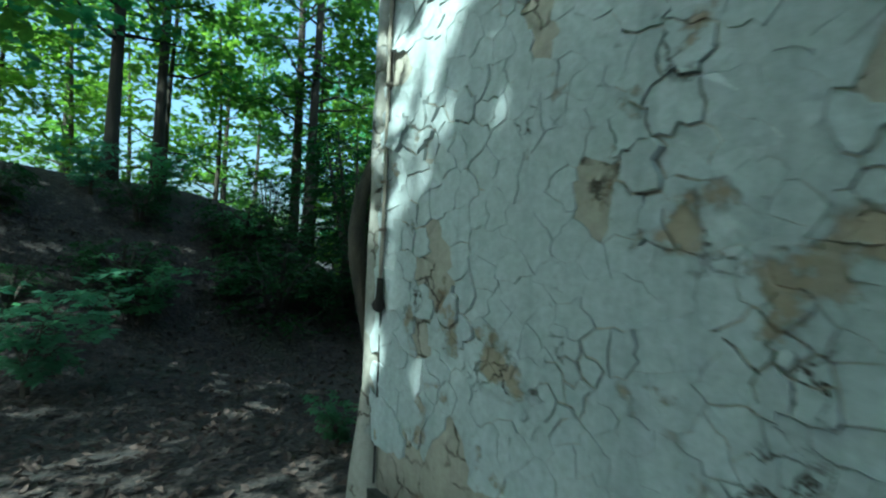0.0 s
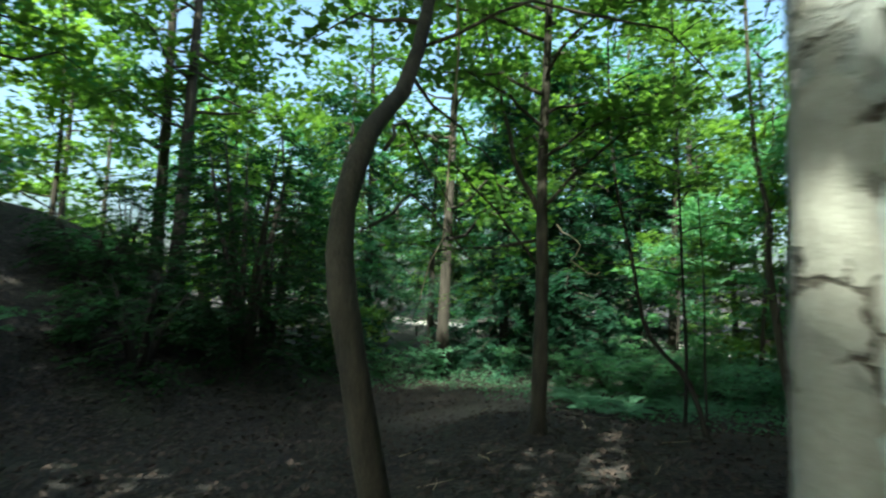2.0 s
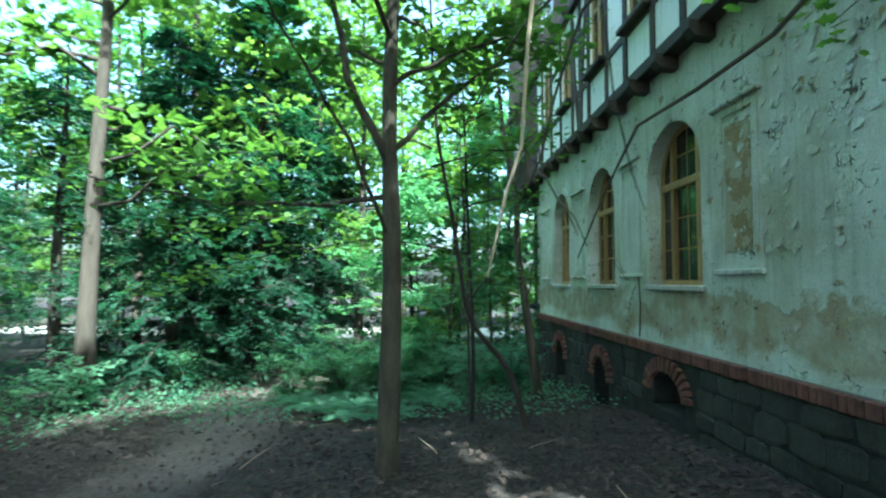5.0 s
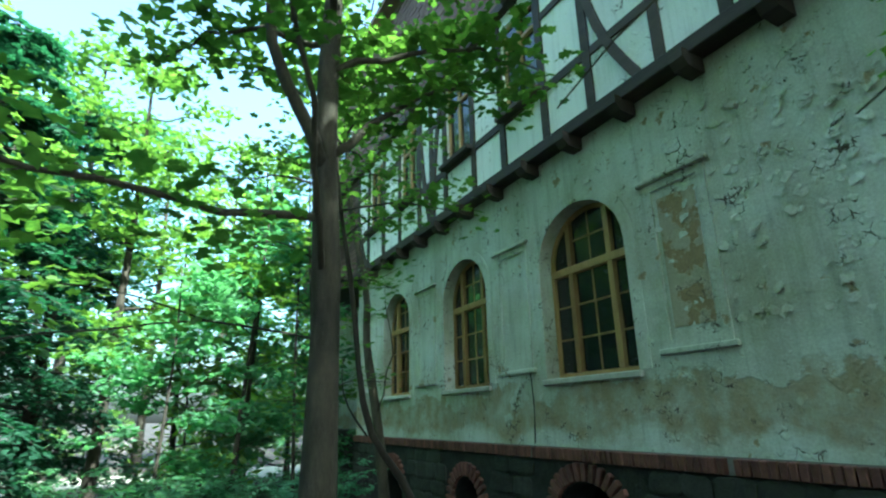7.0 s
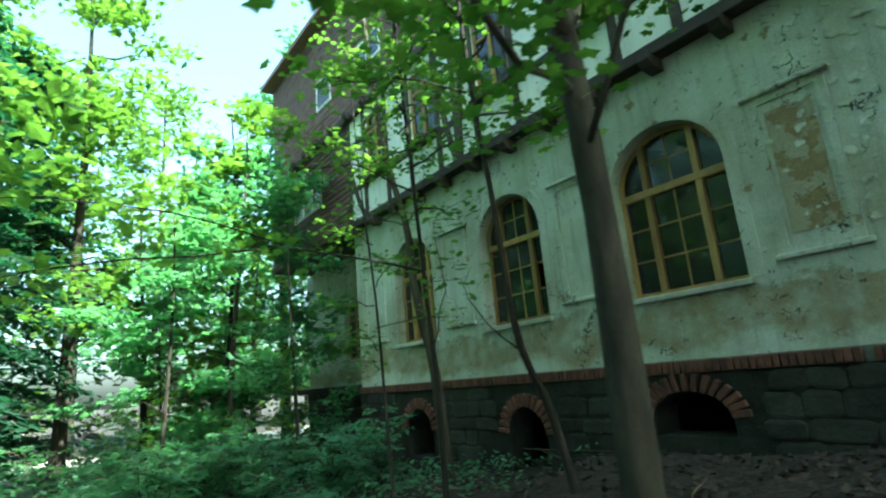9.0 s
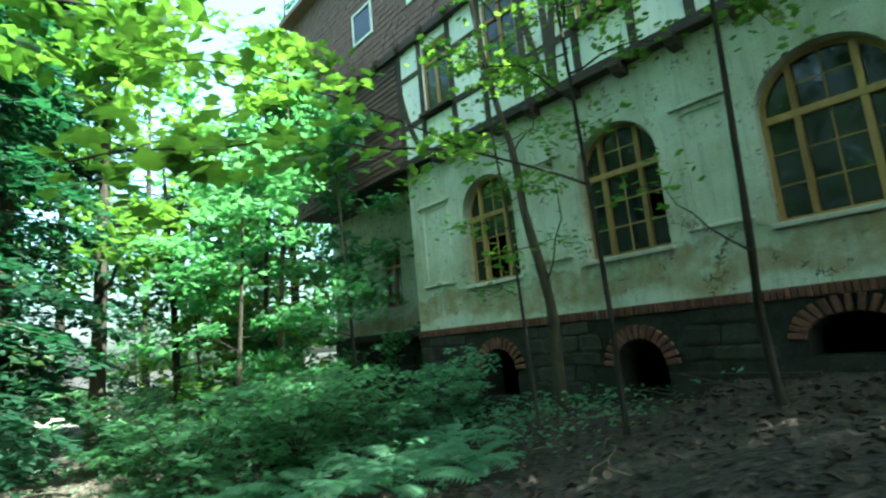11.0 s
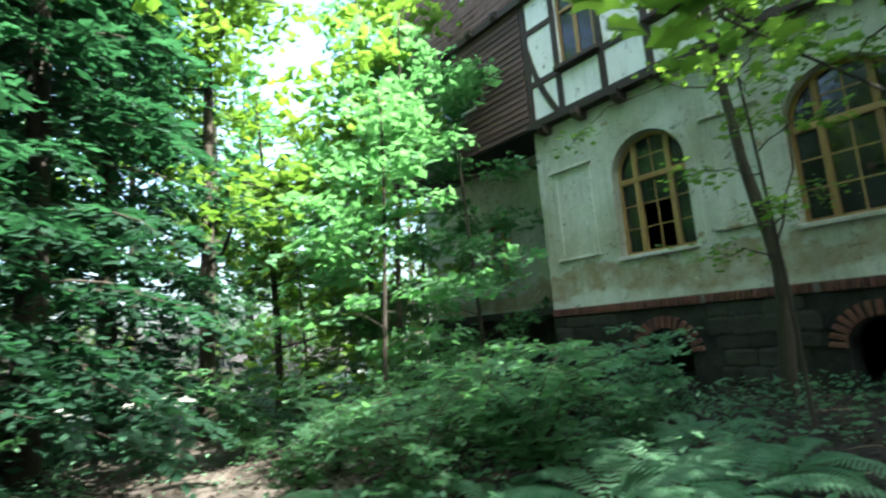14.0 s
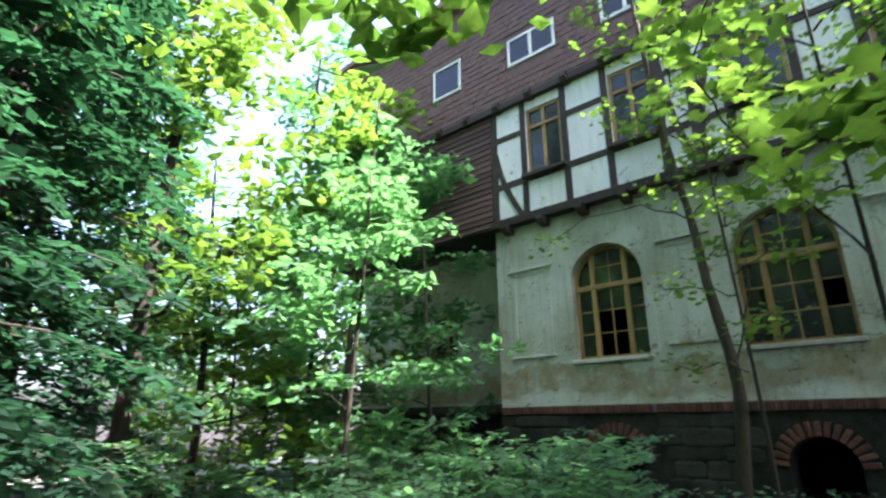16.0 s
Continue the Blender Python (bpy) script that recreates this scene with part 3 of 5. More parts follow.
def frame_window(name, y0, y1, z0, z1, lights, wood, label, x=-0.02, transom=None):
    root = new(name)
    tagged(root, label, "window", kind="structure")
    bm = bmesh.new()
    band(bm, rect_loop(y0 + 0.004, y1 - 0.004, z0 + 0.004, z1 - 0.004), rect_loop(y0 + 0.07, y1 - 0.07, z0 + 0.08, z1 - 0.07), x, x + 0.08)
    mesh_object("frame", bm, wood, parent=root)
    w = (y1 - y0) / lights
    for k in range(1, lights):
        box("post", (x - 0.015, x + 0.07, y0 + w * k - 0.04, y0 + w * k + 0.04, z0 + 0.075, z1 - 0.065), wood, 0.006, root)
    if transom:
        box("transom", (x - 0.02, x + 0.072, y0 + 0.065, y1 - 0.065, transom - 0.035, transom + 0.035), wood, 0.006, root)
    for k in range(lights):
        bm = bmesh.new()
        prism(bm, rect_loop(y0 + w * k + 0.04, y0 + w * (k + 1) - 0.04, z0 + 0.05, z1 - 0.05), x + 0.03, x + 0.036)
        bmesh.ops.rotate(bm, cent=(x + 0.03, y0 + w * (k + 0.5), (z0 + z1) / 2), matrix=Euler((0, radians(random.uniform(-1, 1)), radians(random.uniform(-1.5, 1.5)))).to_matrix(), verts=bm.verts)
        mesh_object("pane", bm, GLASS, parent=root)
    return root


for i, (a, b) in enumerate(UPPER, 5):
    wnd = frame_window("window_%d" % i, a, b, UZ0, UZ1, 2, WINDOW_WOOD, "ochre casement window in the half-timbered storey", -0.06, 5.42)
    box("sill", (-0.27, -0.1, a - 0.1, b + 0.1, UZ0 - 0.09, UZ0 - 0.005), TIMBER, 0.01, wnd)
frame_window("window_10", 8.8, 10.9, 4.35, 5.5, 3, WHITE_WOOD, "white three-light window in the dark board cladding", -0.13)
frame_window("window_11", 5.2, 6.55, 7.35, 8.15, 2, WHITE_WOOD, "white two-light attic window", -0.06)
frame_window("window_12", 8.1, 9.1, 7.45, 8.45, 1, WHITE_WOOD, "white attic window", -0.06)
frame_window("window_13", 2.9, 4.05, 7.3, 8.1, 2, WHITE_WOOD, "white two-light attic window", -0.06)
frame_window("window_14", 9.35, 10.35, 0.0, 1.7, 2, WINDOW_WOOD, "old casement window in the shaded recess", 1.35, 1.2)


# ---- half-timbering ----
def timber_frame():
    root = new("timber_frame")
    tagged(root, "dark weathered half-timbering on the white upper storey", "timber frame", kind="structure")
    y_lo, y_hi = Y0 + 0.12, Y1 - 0.06
    xa, xb = -0.135, -0.095
    posts = []
    for a, b in UPPER:
        posts += [a - 0.085, b + 0.085]
    posts += [y_lo + 0.08, -7.6, -6.3, -3.2, -2.1, 2.48, y_hi - 0.08]
    for p in posts:
        box("post", (xa, xb, p - 0.075, p + 0.075, ZB + 0.14, ZT - 0.03), TIMBER, 0.01, root, 0.006)
    spans = sorted(posts)
    for p, q in zip(spans, spans[1:]):
        inwin = any(a - 0.1 < (p + q) / 2 < b + 0.1 for a, b in UPPER)
        box("rail", (xa + 0.004, xb, p + 0.075, q - 0.075, UZ0 - 0.15, UZ0 - 0.005 - (0.09 if inwin else 0)), TIMBER, 0.008, root, 0.004)
        if not inwin:
            box("rail", (xa + 0.004, xb, p + 0.075, q - 0.075, 5.32, 5.45), TIMBER, 0.008, root, 0.004)
    def brace(ya, za, yb, zb, w=0.065):
        bm = bmesh.new()
        d = Vector((0, yb - ya, zb - za)).normalized()
        n = Vector((0, -d.z, d.y)) * w
        pts = []
        for k in range(7):
            t = k / 6
            bow = 0.10 * math.sin(math.pi * t)
            pts.append(Vector((0, ya + (yb - ya) * t + bow, za + (zb - za) * t)))
        loop = [(p + n).yz for p in pts] + [(p - n).yz for p in pts[::-1]]
        prism(bm, [(v[0], v[1]) for v in loop], xa - 0.005, xb)
        mesh_object("brace", bm, TIMBER, parent=root)
    brace(6.30, 3.3, 6.98, 5.0)
    brace(2.56, 3.3, 3.0, 5.9)
    brace(2.42, 3.3, 1.98, 5.9)
    brace(-2.9, 3.3, -2.2, 5.0)
    # beam ends under the two horizontal beams
    for zc, start, stop in ((ZB - 0.12, -8.6, 6.7), (ZT + 0.06, -8.6, 12.4)):
        y = stop
        while y > start:
            bm = bmesh.new()
            loop = [(-0.02, zc + 0.10), (-0.34, zc + 0.10), (-0.34, zc + 0.0), (-0.27, zc - 0.09), (-0.12, zc - 0.11), (-0.02, zc - 0.11)]
            a = [bm.verts.new((x, y - 0.085, z)) for x, z in loop]
            b = [bm.verts.new((x, y + 0.085, z)) for x, z in loop]
            bm.faces.new(a), bm.faces.new(b[::-1])
            for i in range(6):
                bm.faces.new((a[i], b[i], b[(i + 1) % 6], a[(i + 1) % 6]))
            mesh_object("beam_end", bm, TIMBER, parent=root)
            y -= 0.93
    return root


timber_frame()


# ---- rainwater pipe and cable ----
def rain_pipe():
    root = new("rain_pipe")
    tagged(root, "thin rusty broken pipe on the flaking end wall", "pipe")
    x, y = 0.155, Y0 - 0.024
    zs = np.arange(0.0, 5.9, 0.12)
    bm = bmesh.new()
    tube(bm, [(x + 0.004 * math.sin(z * 5), y, z) for z in zs], [0.0075 + 0.001 * math.sin(i * 1.7) for i in range(len(zs))], 10)
    mesh_object("pipe", bm, PIPE, True, root)
    bm = bmesh.new()
    tube(bm, [(x, y, -0.115), (x, y, -0.10), (x, y - 0.004, -0.085), (x, y, -0.06), (x, y, -0.02), (x, y, 0.02)], [0.010, 0.026, 0.027, 0.016, 0.014, 0.012], 12)
    mesh_object("broken_foot", bm, BARK_DARK, True, root)
    for z in (0.213, 0.405, 0.8, 1.5, 2.4):
        bm = bmesh.new()
        tube(bm, [(x, y, z - 0.006), (x, y, z + 0.006)], [0.0155, 0.0155], 12)
        add_box(bm, x - 0.022, x - 0.008, y + 0.002, y + 0.03, z - 0.004, z + 0.004)
        mesh_object("bracket", bm, PIPE, False, root)


rain_pipe()
bm = bmesh.new()
tube(bm, [(-0.012, -0.28 + 0.02 * math.sin(z * 5), z) for z in np.arange(-0.8, 1.4, 0.1)], [0.008] * len(np.arange(-0.8, 1.4, 0.1)), 5)
tagged(mesh_object("cable", bm, DARK, True), "thin dark cable hanging down the plaster wall", "cable")
bm = bmesh.new()
tube(bm, [(0.142, Y0 - 0.006, z) for z in np.arange(-0.8, 3.0, 0.2)], [0.005] * len(np.arange(-0.8, 3.0, 0.2)), 5)
tagged(mesh_object("cable", bm, DARK, True), "thin cable fixed to the rounded corner", "cable")

# ---- trees ----
def leaf_mesh(name, centers, size, mat, rng, flat=0.6, fill=40, spread=0.5):
    """Many small folded leaves round branch ends."""
    vs, fs = [], []
    for c, r in centers:
        for _ in range(fill):
            while True:
                o = Vector((rng.uniform(-1, 1), rng.uniform(-1, 1), rng.uniform(-1, 1)))
                if o.length < 1:
                    break
            p = Vector(c) + Vector((o.x * r, o.y * r, o.z * r * flat))
            n = Vector((rng.gauss(0, 0.45), rng.gauss(0, 0.45), 1)).normalized()
            t = n.cross(Vector((rng.uniform(-1, 1), rng.uniform(-1, 1), 0.01))).normalized()
            b = n.cross(t)
            s = size * rng.uniform(0.6, 1.25)
            k = len(vs)
            vs += [p - t * s * 0.55, p + b * s * 0.36 + t * s * 0.02 - n * s * 0.12, p + t * s * 0.6 - n * s * 0.1, p - b * s * 0.36 + t * s * 0.02 - n * s * 0.12]
            fs += [(k, k + 1, k + 2), (k, k + 2, k + 3)]
    me = bpy.data.meshes.new(name)
    me.from_pydata([tuple(v) for v in vs], [], fs)
    me.materials.append(mat)
    me.update()
    return me


def make_tree(label, height, r0, bark, leaf, seed, first=0.35, reach=2.6, limbs=14, leaf_size=0.2, fill=60, clump=0.75, bend=0.3, curve=None):
    rng = random.Random(seed)
    root = new("tree")
    pts, radii = [], []
    n = 10
    for i in range(n + 1):
        k = i / n
        x = bend * math.sin(k * 2.3 + seed) * k + (curve(k)[0] if curve else 0)
        y = bend * math.cos(k * 1.9 + seed) * k + (curve(k)[1] if curve else 0)
        pts.append(Vector((x, y, height * k - 0.15)))
        radii.append(r0 * (1.35 if i == 0 else 1) * (1 - 0.85 * k) + 0.008)
    bm = bmesh.new()
    tube(bm, pts, radii, 12)
    trunk = mesh_object("trunk", bm, bark, True, root)
    bm = bmesh.new()
    centers = []
    for j in range(limbs):
        k = first + (1 - first) * (j + rng.random() * 0.7) / limbs
        f = k * n
        i = min(n - 1, int(f))
        base = pts[i].lerp(pts[i + 1], f - i)
        az = rng.uniform(0, 2 * math.pi)
        L = reach * (1 - 0.55 * (k - first) / (1 - first)) * rng.uniform(0.7, 1.2)
        path = [base]
        for s in range(1, 5):
            q = s / 4
            path.append(base + Vector((math.cos(az + 0.3 * q * rng.uniform(-1, 1)) * L * q, math.sin(az) * L * q, L * (0.35 * q - 0.22 * q * q) + rng.uniform(-0.1, 0.1) * L)))
            if s > 1:
                centers.append((path[-1], clump * rng.uniform(0.6, 1.15)))
                off = Vector((rng.uniform(-1, 1), rng.uniform(-1, 1), rng.uniform(-0.3, 0.4))) * clump
                centers.append((path[-1] + off, clump * rng.uniform(0.5, 0.9)))
        r = max(0.012, r0 * 0.38 * (1 - k * 0.6))
        tube(bm, path, [r, r * 0.75, r * 0.5, r * 0.33, 0.006], 6)
    limb = mesh_object("limbs", bm, bark, True, root)
    crown = new("leaves", leaf_mesh("leaves", centers, leaf_size, leaf, rng, 0.4, fill))
    crown.parent = root
    tagged(root, label, "tree")
    return root


def place(ob, x, y, turn=0.0, s=1.0, sink=0.0):
    ob.matrix_basis = pose(x, y, ground_z(x, y) - sink, 0, 0, turn) @ Matrix.Diagonal((s, s, s, 1))
    return ob


def place_copy(ob, x, y, turn=0.0, s=1.0):
    c = copy_thing(ob, pose(x, y, ground_z(x, y), 0, 0, turn))
    c.scale = (s, s, s)
    return c


# ---- smaller plants ----
def lobed_leaf(bm, p, t, n, s):
    """A five-lobed maple leaf, slightly cupped."""
    b = n.cross(t)
    out = [(-0.5, 0.0), (-0.36, 0.36), (-0.02, 0.26), (0.10, 0.52), (0.30, 0.22), (0.62, 0.0), (0.30, -0.22), (0.10, -0.52), (-0.02, -0.26), (-0.36, -0.36)]
    c = bm.verts.new(p - n * s * 0.02)
    ring = [bm.verts.new(p + t * u * s + b * w * s - n * s * (0.10 * abs(w) + 0.12 * max(0, u))) for u, w in out]
    for i in range(10):
        bm.faces.new((c, ring[i], ring[(i + 1) % 10]))


def maple_crown(centers, size, fill, rng, name="leaves", mat=None):
    bm = bmesh.new()
    for c, r in centers:
        for _ in range(fill):
            p = Vector(c) + Vector((rng.gauss(0, 0.5) * r, rng.gauss(0, 0.5) * r, rng.gauss(0, 0.3) * r))
            n = Vector((rng.gauss(0, 0.3), rng.gauss(0, 0.3), 1)).normalized()
            t = n.cross(Vector((rng.uniform(-1, 1), rng.uniform(-1, 1), 0.01))).normalized()
            lobed_leaf(bm, p, t, n, size * rng.uniform(0.6, 1.2))
    me = bpy.data.meshes.new(name)
    bm.to_mesh(me)
    bm.free()
    me.materials.append(mat or LEAF)
    return me


def stem_tree(name, label, stems, limbs, bark, mat, size, fill, seed, clump=0.45):
    """A tree from given stems [(points, r0, r1)] and limbs [(points, r0, fraction leafed)]."""
    rng = random.Random(seed)
    root = new(name)
    for pts, r0, r1 in stems:
        n = 16
        fine, k = [], len(pts) - 1
        for i in range(n + 1):
            f = i / n * k
            j = min(k - 1, int(f))
            u = f - j
            p0, p1, p2, p3 = (Vector(pts[max(0, min(k, j + d))]) for d in (-1, 0, 1, 2))
            fine.append(0.5 * ((2 * p1) + (p2 - p0) * u + (2 * p0 - 5 * p1 + 4 * p2 - p3) * u * u + (3 * p1 - p0 - 3 * p2 + p3) * u ** 3))
        bm = bmesh.new()
        tube(bm, fine, [(r0 + (r1 - r0) * i / n) * (1.3 if i == 0 else 1 + 0.06 * math.sin(i * 2.1 + seed)) for i in range(n + 1)], 12)
        mesh_object("trunk", bm, bark, True, root)
    centers = []
    bm = bmesh.new()
    for pts, r0, leafed in limbs:
        pts = [Vector(p) for p in pts]
        fine = []
        for a, b in zip(pts, pts[1:]):
            for k in range(3):
                fine.append(a.lerp(b, k / 3) + Vector((rng.uniform(-1, 1), rng.uniform(-1, 1), rng.uniform(-1, 1))) * 0.03)
        fine.append(pts[-1])
        m = len(fine)
        tube(bm, fine, [r0 * (1 - 0.85 * i / (m - 1)) + 0.002 for i in range(m)], 6)
        for i, p in enumerate(fine):
            if i / (m - 1) >= 1 - leafed:
                centers.append((p, clump))
                tip = p + Vector((rng.uniform(-1, 1), rng.uniform(-1, 1), rng.uniform(-0.2, 0.5))) * clump
                tube(bm, [p, tip], [0.005, 0.002], 4)
                centers.append((tip, clump * 0.8))
    tagged(mesh_object("limbs", bm, bark, True, root), kind="stuff")
    if centers and fill:
        crown = new("leaves", maple_crown(centers, size, fill, rng, "leaves", mat))
        crown.parent = root
    return tagged(root, label, "tree")


def shrub(label, height, spread, mat, seed, stems=7, leaf=0.09, fill=10):
    rng = random.Random(seed)
    root = new("shrub")
    bm = bmesh.new()
    vs, fs = [], []
    for s in range(stems):
        az = rng.uniform(0, 2 * math.pi)
        L = height * rng.uniform(0.6, 1.1)
        pts = [Vector((math.cos(az) * spread * q * q + rng.uniform(-.05, .05), math.sin(az) * spread * q * q + rng.uniform(-.05, .05), L * (q - 0.22 * q * q))) for q in (0, 0.25, 0.5, 0.75, 1.0)]
        tube(bm, pts, [0.012, 0.010, 0.008, 0.005, 0.002], 4)
        for q in range(1, 5):
            for side in range(4):
                a2 = rng.uniform(0, 2 * math.pi)
                d = Vector((math.cos(a2), math.sin(a2), rng.uniform(-0.15, 0.3)))
                twig = spread * rng.uniform(0.35, 0.7)
                tip = pts[q] + d * twig
                tube(bm, [pts[q], tip], [0.004, 0.0015], 3)
                for k in range(fill):
                    p = pts[q].lerp(tip, 0.25 + 0.75 * k / fill) + Vector((0, 0, rng.uniform(-.02, .02)))
                    n = Vector((rng.gauss(0, .3), rng.gauss(0, .3), 1)).normalized()
                    sd = d.cross(Vector((0, 0, 1))) * (1 if k % 2 else -1) + d * 0.6
                    t = (sd - n * sd.dot(n)).normalized()
                    b = n.cross(t)
                    sz = leaf * rng.uniform(0.7, 1.25)
                    i0 = len(vs)
                    vs += [p, p + t * sz * .5 + b * sz * .3 - n * sz * .05, p + t * sz * 1.15 - n * sz * .15, p + t * sz * .5 - b * sz * .3 - n * sz * .05]
                    fs += [(i0, i0 + 1, i0 + 2), (i0, i0 + 2, i0 + 3)]
    mesh_object("stems", bm, BARK, True, root)
    me = bpy.data.meshes.new("leaves")
    me.from_pydata([tuple(v) for v in vs], [], fs)
    me.materials.append(mat)
    lv = new("leaves", me)
    lv.parent = root
    return tagged(root, label, "shrub", "woodland shrubs")


def fern(seed):
    rng = random.Random(seed)
    root = new("fern")
    for f in range(9):
        az = 2 * math.pi * f / 9 + rng.uniform(-.25, .25)
        L = rng.uniform(0.65, 0.95)
        lift = rng.uniform(0.45, 0.8)
        bm = bmesh.new()
        pts = [Vector((math.cos(az) * L * q, math.sin(az) * L * q, L * (lift * 1.5 * q - 1.15 * lift * q * q))) for q in [i / 22 for i in range(23)]]
        side = Vector((-math.sin(az), math.cos(az), 0))
        tube(bm, pts[::3] + [pts[-1]], [0.006 - 0.0006 * i for i in range(len(pts[::3]) + 1)], 4)
        for i in range(3, 23):
            q = i / 22
            wlen = 0.24 * L * math.sin(math.pi * min(1, (q - 0.08) * 1.02)) ** 0.8 + 0.01
            d = (pts[i] - pts[i - 1]).normalized()
            for sgn in (-1, 1):
                e = pts[i] + side * sgn * wlen + d * wlen * 0.35 - Vector((0, 0, wlen * 0.22))
                v = [bm.verts.new(c) for c in (pts[i] - d * 0.012, (pts[i] + e) / 2 - d * 0.016 + Vector((0, 0, .008)), e, (pts[i] + e) / 2 + d * 0.016 + Vector((0, 0, .008)), pts[i] + d * 0.012)]
                bm.faces.new(v)
        mesh_object("frond", bm, FERN, False, root)
    return tagged(root, "green fern with arching feathery fronds", "fern", "ferns by the house")


def spray(vs, fs, base, d, length, count, size, rng):
    """A drooping twig set with small leaves on both sides."""
    side = d.cross(Vector((0, 0, 1))).normalized()
    for k in range(count):
        q = (k + 0.6) / count
        p = base + d * length * q - Vector((0, 0, 0.45 * length * q * q))
        sgn = 1 if k % 2 else -1
        t = (side * sgn + d * rng.uniform(0.5, 1.1) + Vector((0, 0, rng.uniform(-0.7, 0.1)))).normalized()
        b = t.cross(Vector((rng.gauss(0, .35), rng.gauss(0, .35), 1))).normalized()
        sz = size * rng.uniform(0.7, 1.3) * (1.1 - 0.35 * q)
        i0 = len(vs)
        vs += [p, p + t * sz * .5 + b * sz * .27, p + t * sz, p + t * sz * .5 - b * sz * .27]
        fs += [(i0, i0 + 1, i0 + 2), (i0, i0 + 2, i0 + 3)]


def leaf_part(name, vs, fs, mat, parent):
    me = bpy.data.meshes.new(name)
    me.from_pydata([tuple(v) for v in vs], [], fs)
    me.materials.append(mat)
    ob = new(name, me)
    ob.parent = parent
    return ob


def conifer(seed, height=9.0, twigs=9, leaf=0.15):
    rng = random.Random(seed)
    root = new("conifer")
    bm = bmesh.new()
    tube(bm, [(0, 0, -0.2), (0.05, 0, height * .4), (0, 0.06, height * .75), (0, 0, height)], [0.17, 0.12, 0.07, 0.01], 10)
    mesh_object("trunk", bm, BARK_DARK, True, root)
    bm = bmesh.new()
    vs, fs = [], []
    z = 0.7
    while z < height - 0.4:
        for k in range(6):
            az = rng.uniform(0, 2 * math.pi)
            zz = z + rng.uniform(-0.2, 0.2)
            L = (2.5 * (1 - zz / height) ** 0.7 + 0.3) * rng.uniform(0.6, 1.2)
            pts = [Vector((math.cos(az) * L * q, math.sin(az) * L * q, zz + L * (0.20 * q - 0.45 * q * q))) for q in (0, .25, .5, .75, 1)]
            tube(bm, pts, [0.022, 0.018, 0.013, 0.008, 0.003], 3)
            for j in range(twigs):
                q = 0.15 + 0.85 * (j + rng.random() * 0.6) / twigs
                i = min(3, int(q * 4))
                p = pts[i].lerp(pts[i + 1], min(1.0, q * 4 - i))
                a2 = az + rng.choice((-1, 1)) * rng.uniform(0.25, 1.25)
                d = Vector((math.cos(a2), math.sin(a2), rng.uniform(-0.45, 0.1))).normalized()
                spray(vs, fs, p, d, rng.uniform(0.4, 0.85) * (1.15 - 0.5 * q), 10, leaf, rng)
        z += 0.44
    mesh_object("limbs", bm, BARK_DARK, True, root)
    leaf_part("needles", vs, fs, LEAF_TEAL, root)
    return tagged(root, "dark drooping conifer at the wood's edge", "tree", "dark conifers")


def yew(seed, height=5.0, reach=2.4, limbs=24, twigs=10):
    """A broad dark evergreen, leafy to the ground."""
    rng = random.Random(seed)
    root = new("yew")
    bm = bmesh.new()
    vs, fs = [], []
    for s in range(5):
        a = 2 * math.pi * s / 5 + rng.uniform(-.3, .3)
        top = Vector((math.cos(a) * 0.9, math.sin(a) * 0.9, height * rng.uniform(0.75, 1.0)))
        stem = [Vector((math.cos(a) * 0.12, math.sin(a) * 0.12, -0.15)), top * 0.35 + Vector((0, 0, .1)), top * 0.7, top]
        tube(bm, stem, [0.09, 0.07, 0.045, 0.01], 7)
        for j in range(limbs):
            q = (j + rng.random()) / limbs
            f = q * 3
            i = min(2, int(f))
            p = stem[i].lerp(stem[i + 1], f - i)
            az = a + rng.gauss(0, 1.1)
            L = reach * (1 - 0.62 * q ** 1.6) * rng.uniform(0.55, 1.1)
            pts = [p + Vector((math.cos(az) * L * u, math.sin(az) * L * u, L * (0.25 * u - 0.42 * u * u))) for u in (0, .33, .66, 1)]
            tube(bm, pts, [0.018, 0.013, 0.008, 0.003], 3)
            for k in range(twigs):
                u = 0.2 + 0.8 * (k + rng.random() * .7) / twigs
                m = min(2, int(u * 3))
                c = pts[m].lerp(pts[m + 1], min(1.0, u * 3 - m))
                a2 = az + rng.choice((-1, 1)) * rng.uniform(0.2, 1.3)
                spray(vs, fs, c, Vector((math.cos(a2), math.sin(a2), rng.uniform(-0.35, 0.25))).normalized(), rng.uniform(0.3, 0.6), 8, 0.15, rng)
    mesh_object("limbs", bm, BARK_DARK, True, root)
    leaf_part("needles", vs, fs, LEAF_DARK, root)
    return tagged(root, "broad dark evergreen leafy to the ground", "tree", "dark evergreens")


# ---- the trees along the walk ----
def at_ground(x, y, dz=0.0):
    return (x, y, ground_z(x, y) + dz)


